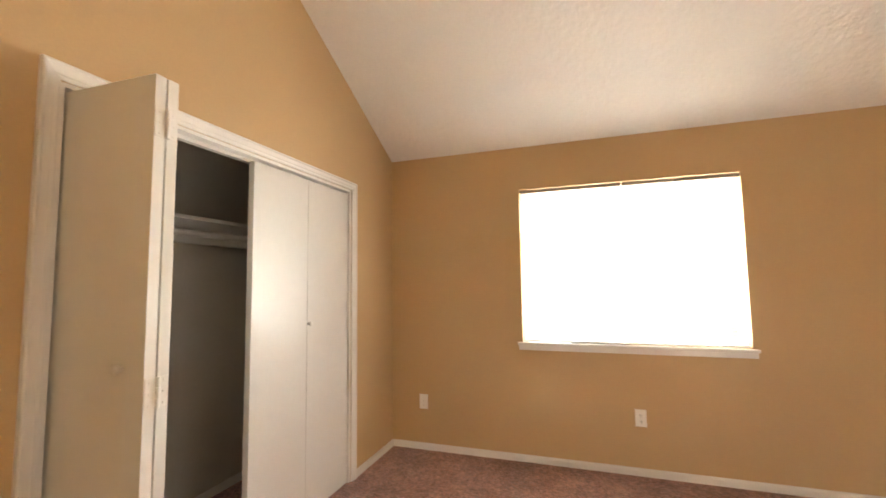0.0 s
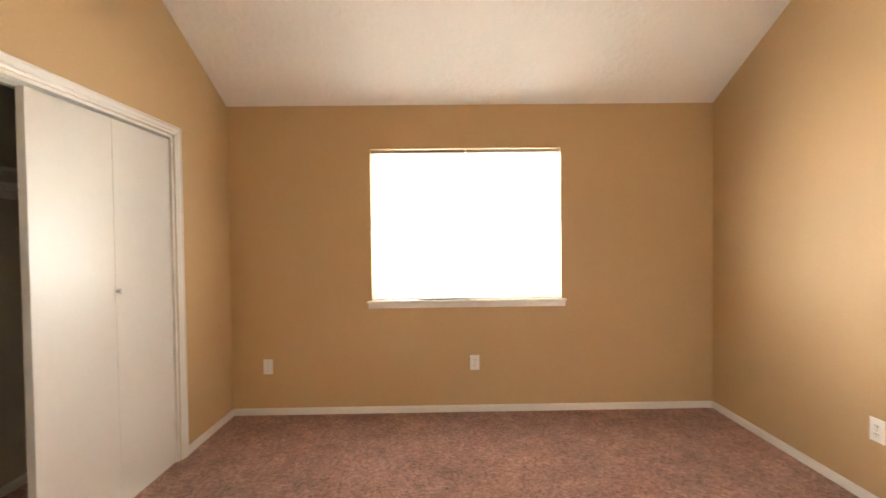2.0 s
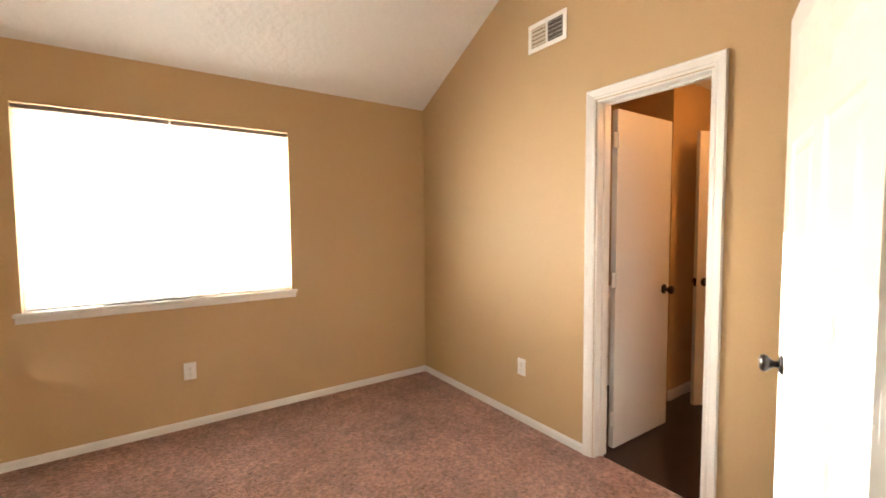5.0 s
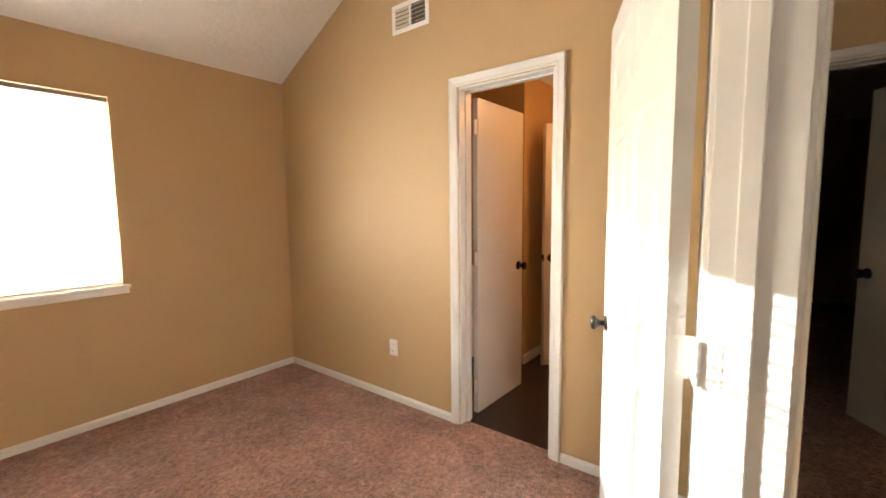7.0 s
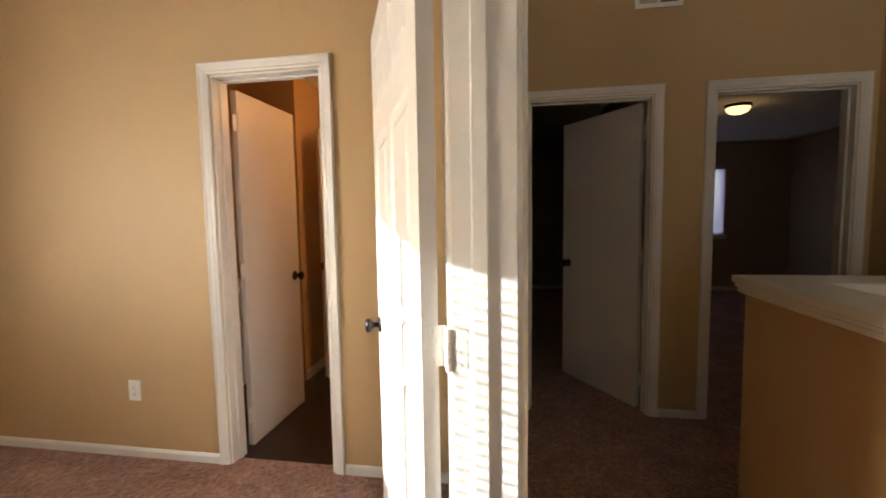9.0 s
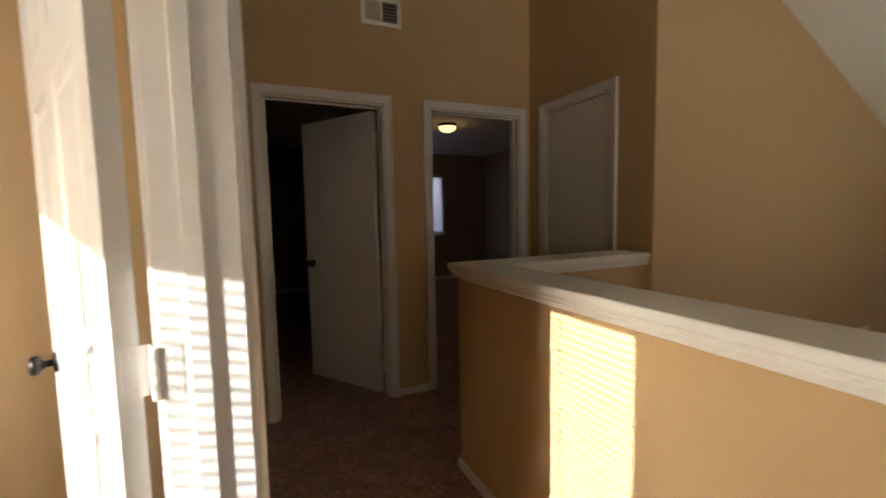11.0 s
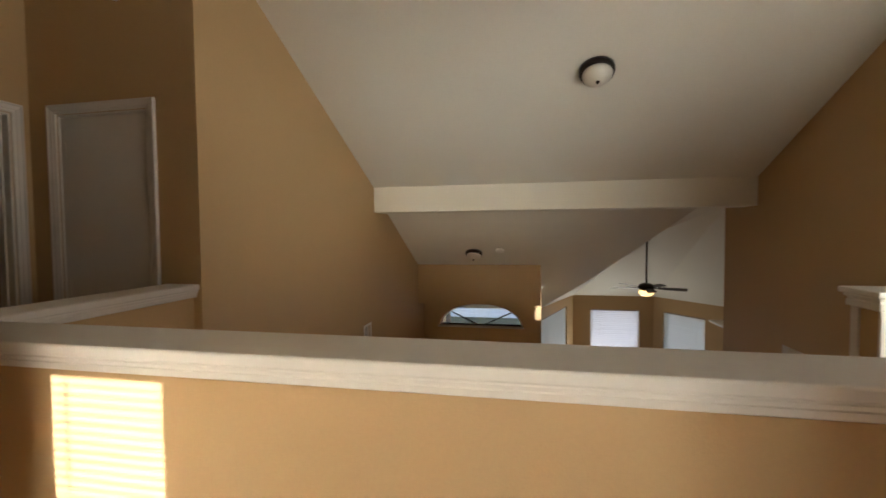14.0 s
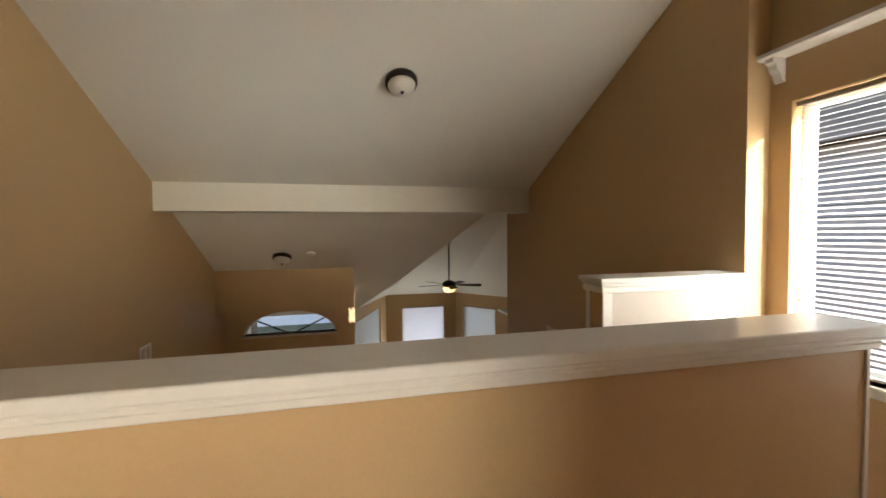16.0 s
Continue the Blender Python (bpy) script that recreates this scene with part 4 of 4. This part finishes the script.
part("board", prism([(0, 0.0), (0.095, 0.0), (0.108, 0.008), (0.108, 0.030), (0, 0.030)], "x", 0.001, 1.92), TRIM, vs)
CORBEL = [(0, 0.0), (0.09, 0.0), (0.088, -0.025), (0.066, -0.036), (0.062, -0.062), (0.050, -0.074), (0.036, -0.080), (0.030, -0.105), (0.016, -0.125), (0, -0.128)]
for x in (0.035, 1.82):
    part("corbel", prism(CORBEL, "x", x, x + 0.05), TRIM, vs)
PX, PY0, PY1 = -1.372, -2.105, -1.972    # end and two faces of the low stair wall
pony = tagged(part("wall_pony", boxed((XR, PY0, LOW), (PX, PY1, 1.02)), WALL), "tan painted low wall beside the stairs", "wall", kind="structure")
part("front_panel", boxed((XR, PY1 + 0.001, LOW), (PX - 0.05, PY1 + 0.006, 1.012), 0.001), PANELP, pony, "smooth off-white painted panel")
part("corner_trim", boxed((PX - 0.045, PY1 + 0.001, LOW), (PX + 0.012, PY1 + 0.014, 1.012), 0.003), TRIM, pony, "white corner board")
part("corner_trim", boxed((PX + 0.001, PY0 - 0.010, LOW), (PX + 0.012, PY0 + 0.030, 1.012), 0.003), TRIM, pony, "white corner board")
pcap = tagged(part("wall_pony_cap", boxed((XR, PY0 - 0.042, 1.066), (PX + 0.042, PY1 + 0.042, 1.092), 0.006), TRIM), "white moulded wooden cap on the low stair wall", "wall cap", kind="structure")
part("bead", boxed((XR, PY0 - 0.030, 1.052), (PX + 0.030, PY1 + 0.030, 1.066), 0.005), TRIM, pcap)
part("fillet", boxed((XR, PY0 - 0.020, 1.044), (PX + 0.020, PY1 + 0.020, 1.052), 0.001), TRIM, pcap)
part("cove", boxed((XR, PY0 - 0.024, 1.012), (PX + 0.024, PY1 + 0.024, 1.044), 0.006), TRIM, pcap)

tagged(part("wall_stair_rail", prism([(-1.85, LOW), (-1.85, 0.495), (-2.03, 0.415), (XR, 0.30), (XR, LOW)], "y", -3.50, -3.42), TRIM), "white painted sloping wall of the lower stairs", "wall", kind="structure")

# ------------------------------------------------------------------ outside
tagged(part("ground", prism([(-400, -400), (400, -400), (400, 400), (-400, 400)], "z", LOW - 0.6, LOW - 0.5), GROUNDM), "dry grassy ground around the house", "ground", kind="structure")


def gabled_house(name, m, w, d, h, label, siding=NEIGHBOUR):
    """A plain neighbour: sided walls, gable roof and a few windows."""
    g = thing(name, label, "house", m)
    bm = bmesh.new()
    z = 0.0
    while z < h - 0.01:
        box(bm, (-w / 2, -d / 2, z), (w / 2, d / 2, min(z + 0.19, h)))
        box(bm, (-w / 2 - 0.012, -d / 2 - 0.012, z), (w / 2 + 0.012, d / 2 + 0.012, z + 0.03))
        z += 0.2
    part("wall", bm, siding, g)
    part("roof", prism([(-d / 2 - 0.4, h), (d / 2 + 0.4, h), (0, h + d * 0.3)], "x", -w / 2 - 0.3, w / 2 + 0.3), BARK, g)
    for x in (-w / 4, w / 4):
        f = part("window", boxed((x - 0.6, -d / 2 - 0.05, h - 2.2), (x + 0.6, -d / 2, h - 0.8), 0.01), FRAMEM, g)
        part("pane", boxed((x - 0.52, -d / 2 - 0.06, h - 2.12), (x + 0.52, -d / 2 - 0.045, h - 0.88)), SLOT, f)
    return g


# First house is an added pale backdrop that brightens the arched window's view.
gabled_house("neighbour_house", Matrix.Translation((2.0, -26.0, LOW - 0.5)) @ Matrix.Rotation(radians(180), 4, "Z"), 16, 7, 5.0, "pale blue house added as a bright backdrop beyond the arched window", PALES)
gabled_house("neighbour_house", Matrix.Translation((-11.0, -3.0, LOW - 0.5)) @ Matrix.Rotation(radians(90), 4, "Z"), 15, 6, 6.0, "blue-grey sided neighbour house beyond the stair window")


def tree(m, h, seed, label):
    """A tapered trunk, forking limbs and a loose crown of small leaves."""
    rng = random.Random(seed)
    t = thing("tree", label, "tree", m)
    bm = bmesh.new()
    tips = []

    def limb(a, b, r0, r1):
        a, b = Vector(a), Vector(b)
        q = (b - a).to_track_quat("Z", "Y").to_matrix()
        ra = [bm.verts.new(a + q @ Vector((r0 * math.cos(k * math.pi / 3), r0 * math.sin(k * math.pi / 3), 0))) for k in range(6)]
        rb = [bm.verts.new(b + q @ Vector((r1 * math.cos(k * math.pi / 3), r1 * math.sin(k * math.pi / 3), 0))) for k in range(6)]
        for k in range(6):
            bm.faces.new((ra[k], ra[(k + 1) % 6], rb[(k + 1) % 6], rb[k]))
        tips.append(b)
    limb((0, 0, 0), (0.1, 0, h * 0.35), 0.16, 0.11)
    for i in range(9):
        a = i * 0.7 + rng.random()
        s = Vector((0.1, 0, h * (0.30 + 0.03 * i)))
        e = s + Vector((math.cos(a) * h * 0.2, math.sin(a) * h * 0.2, h * 0.18))
        limb(s, e, 0.06, 0.035)
        for j in range(4):
            c2 = a + rng.uniform(-0.9, 0.9)
            limb(e, e + Vector((math.cos(c2) * h * 0.12, math.sin(c2) * h * 0.12, h * rng.uniform(0.02, 0.14))), 0.03, 0.01)
    part("trunk", bm, BARK, t)
    bm2 = bmesh.new()
    for p in tips[1:]:
        for k in range(45):
            o = p + Vector((rng.gauss(0, 1), rng.gauss(0, 1), rng.gauss(0, 0.8))) * h * 0.055
            u = Vector((rng.gauss(0, 1), rng.gauss(0, 1), rng.gauss(0, 1))).normalized() * 0.07
            w = u.orthogonal().normalized() * 0.04
            bm2.faces.new([bm2.verts.new(o + d) for d in (-u, w, u, -w)])
    part("crown", bm2, LEAFM, t)
    return t


tree(Matrix.Translation((2.6, -14.5, LOW - 0.5)), 6.2, 3, "leafy tree beyond the arched window")
tree(Matrix.Translation((-0.6, -17.0, LOW - 0.5)), 5.2, 8, "leafy tree beyond the arched window")
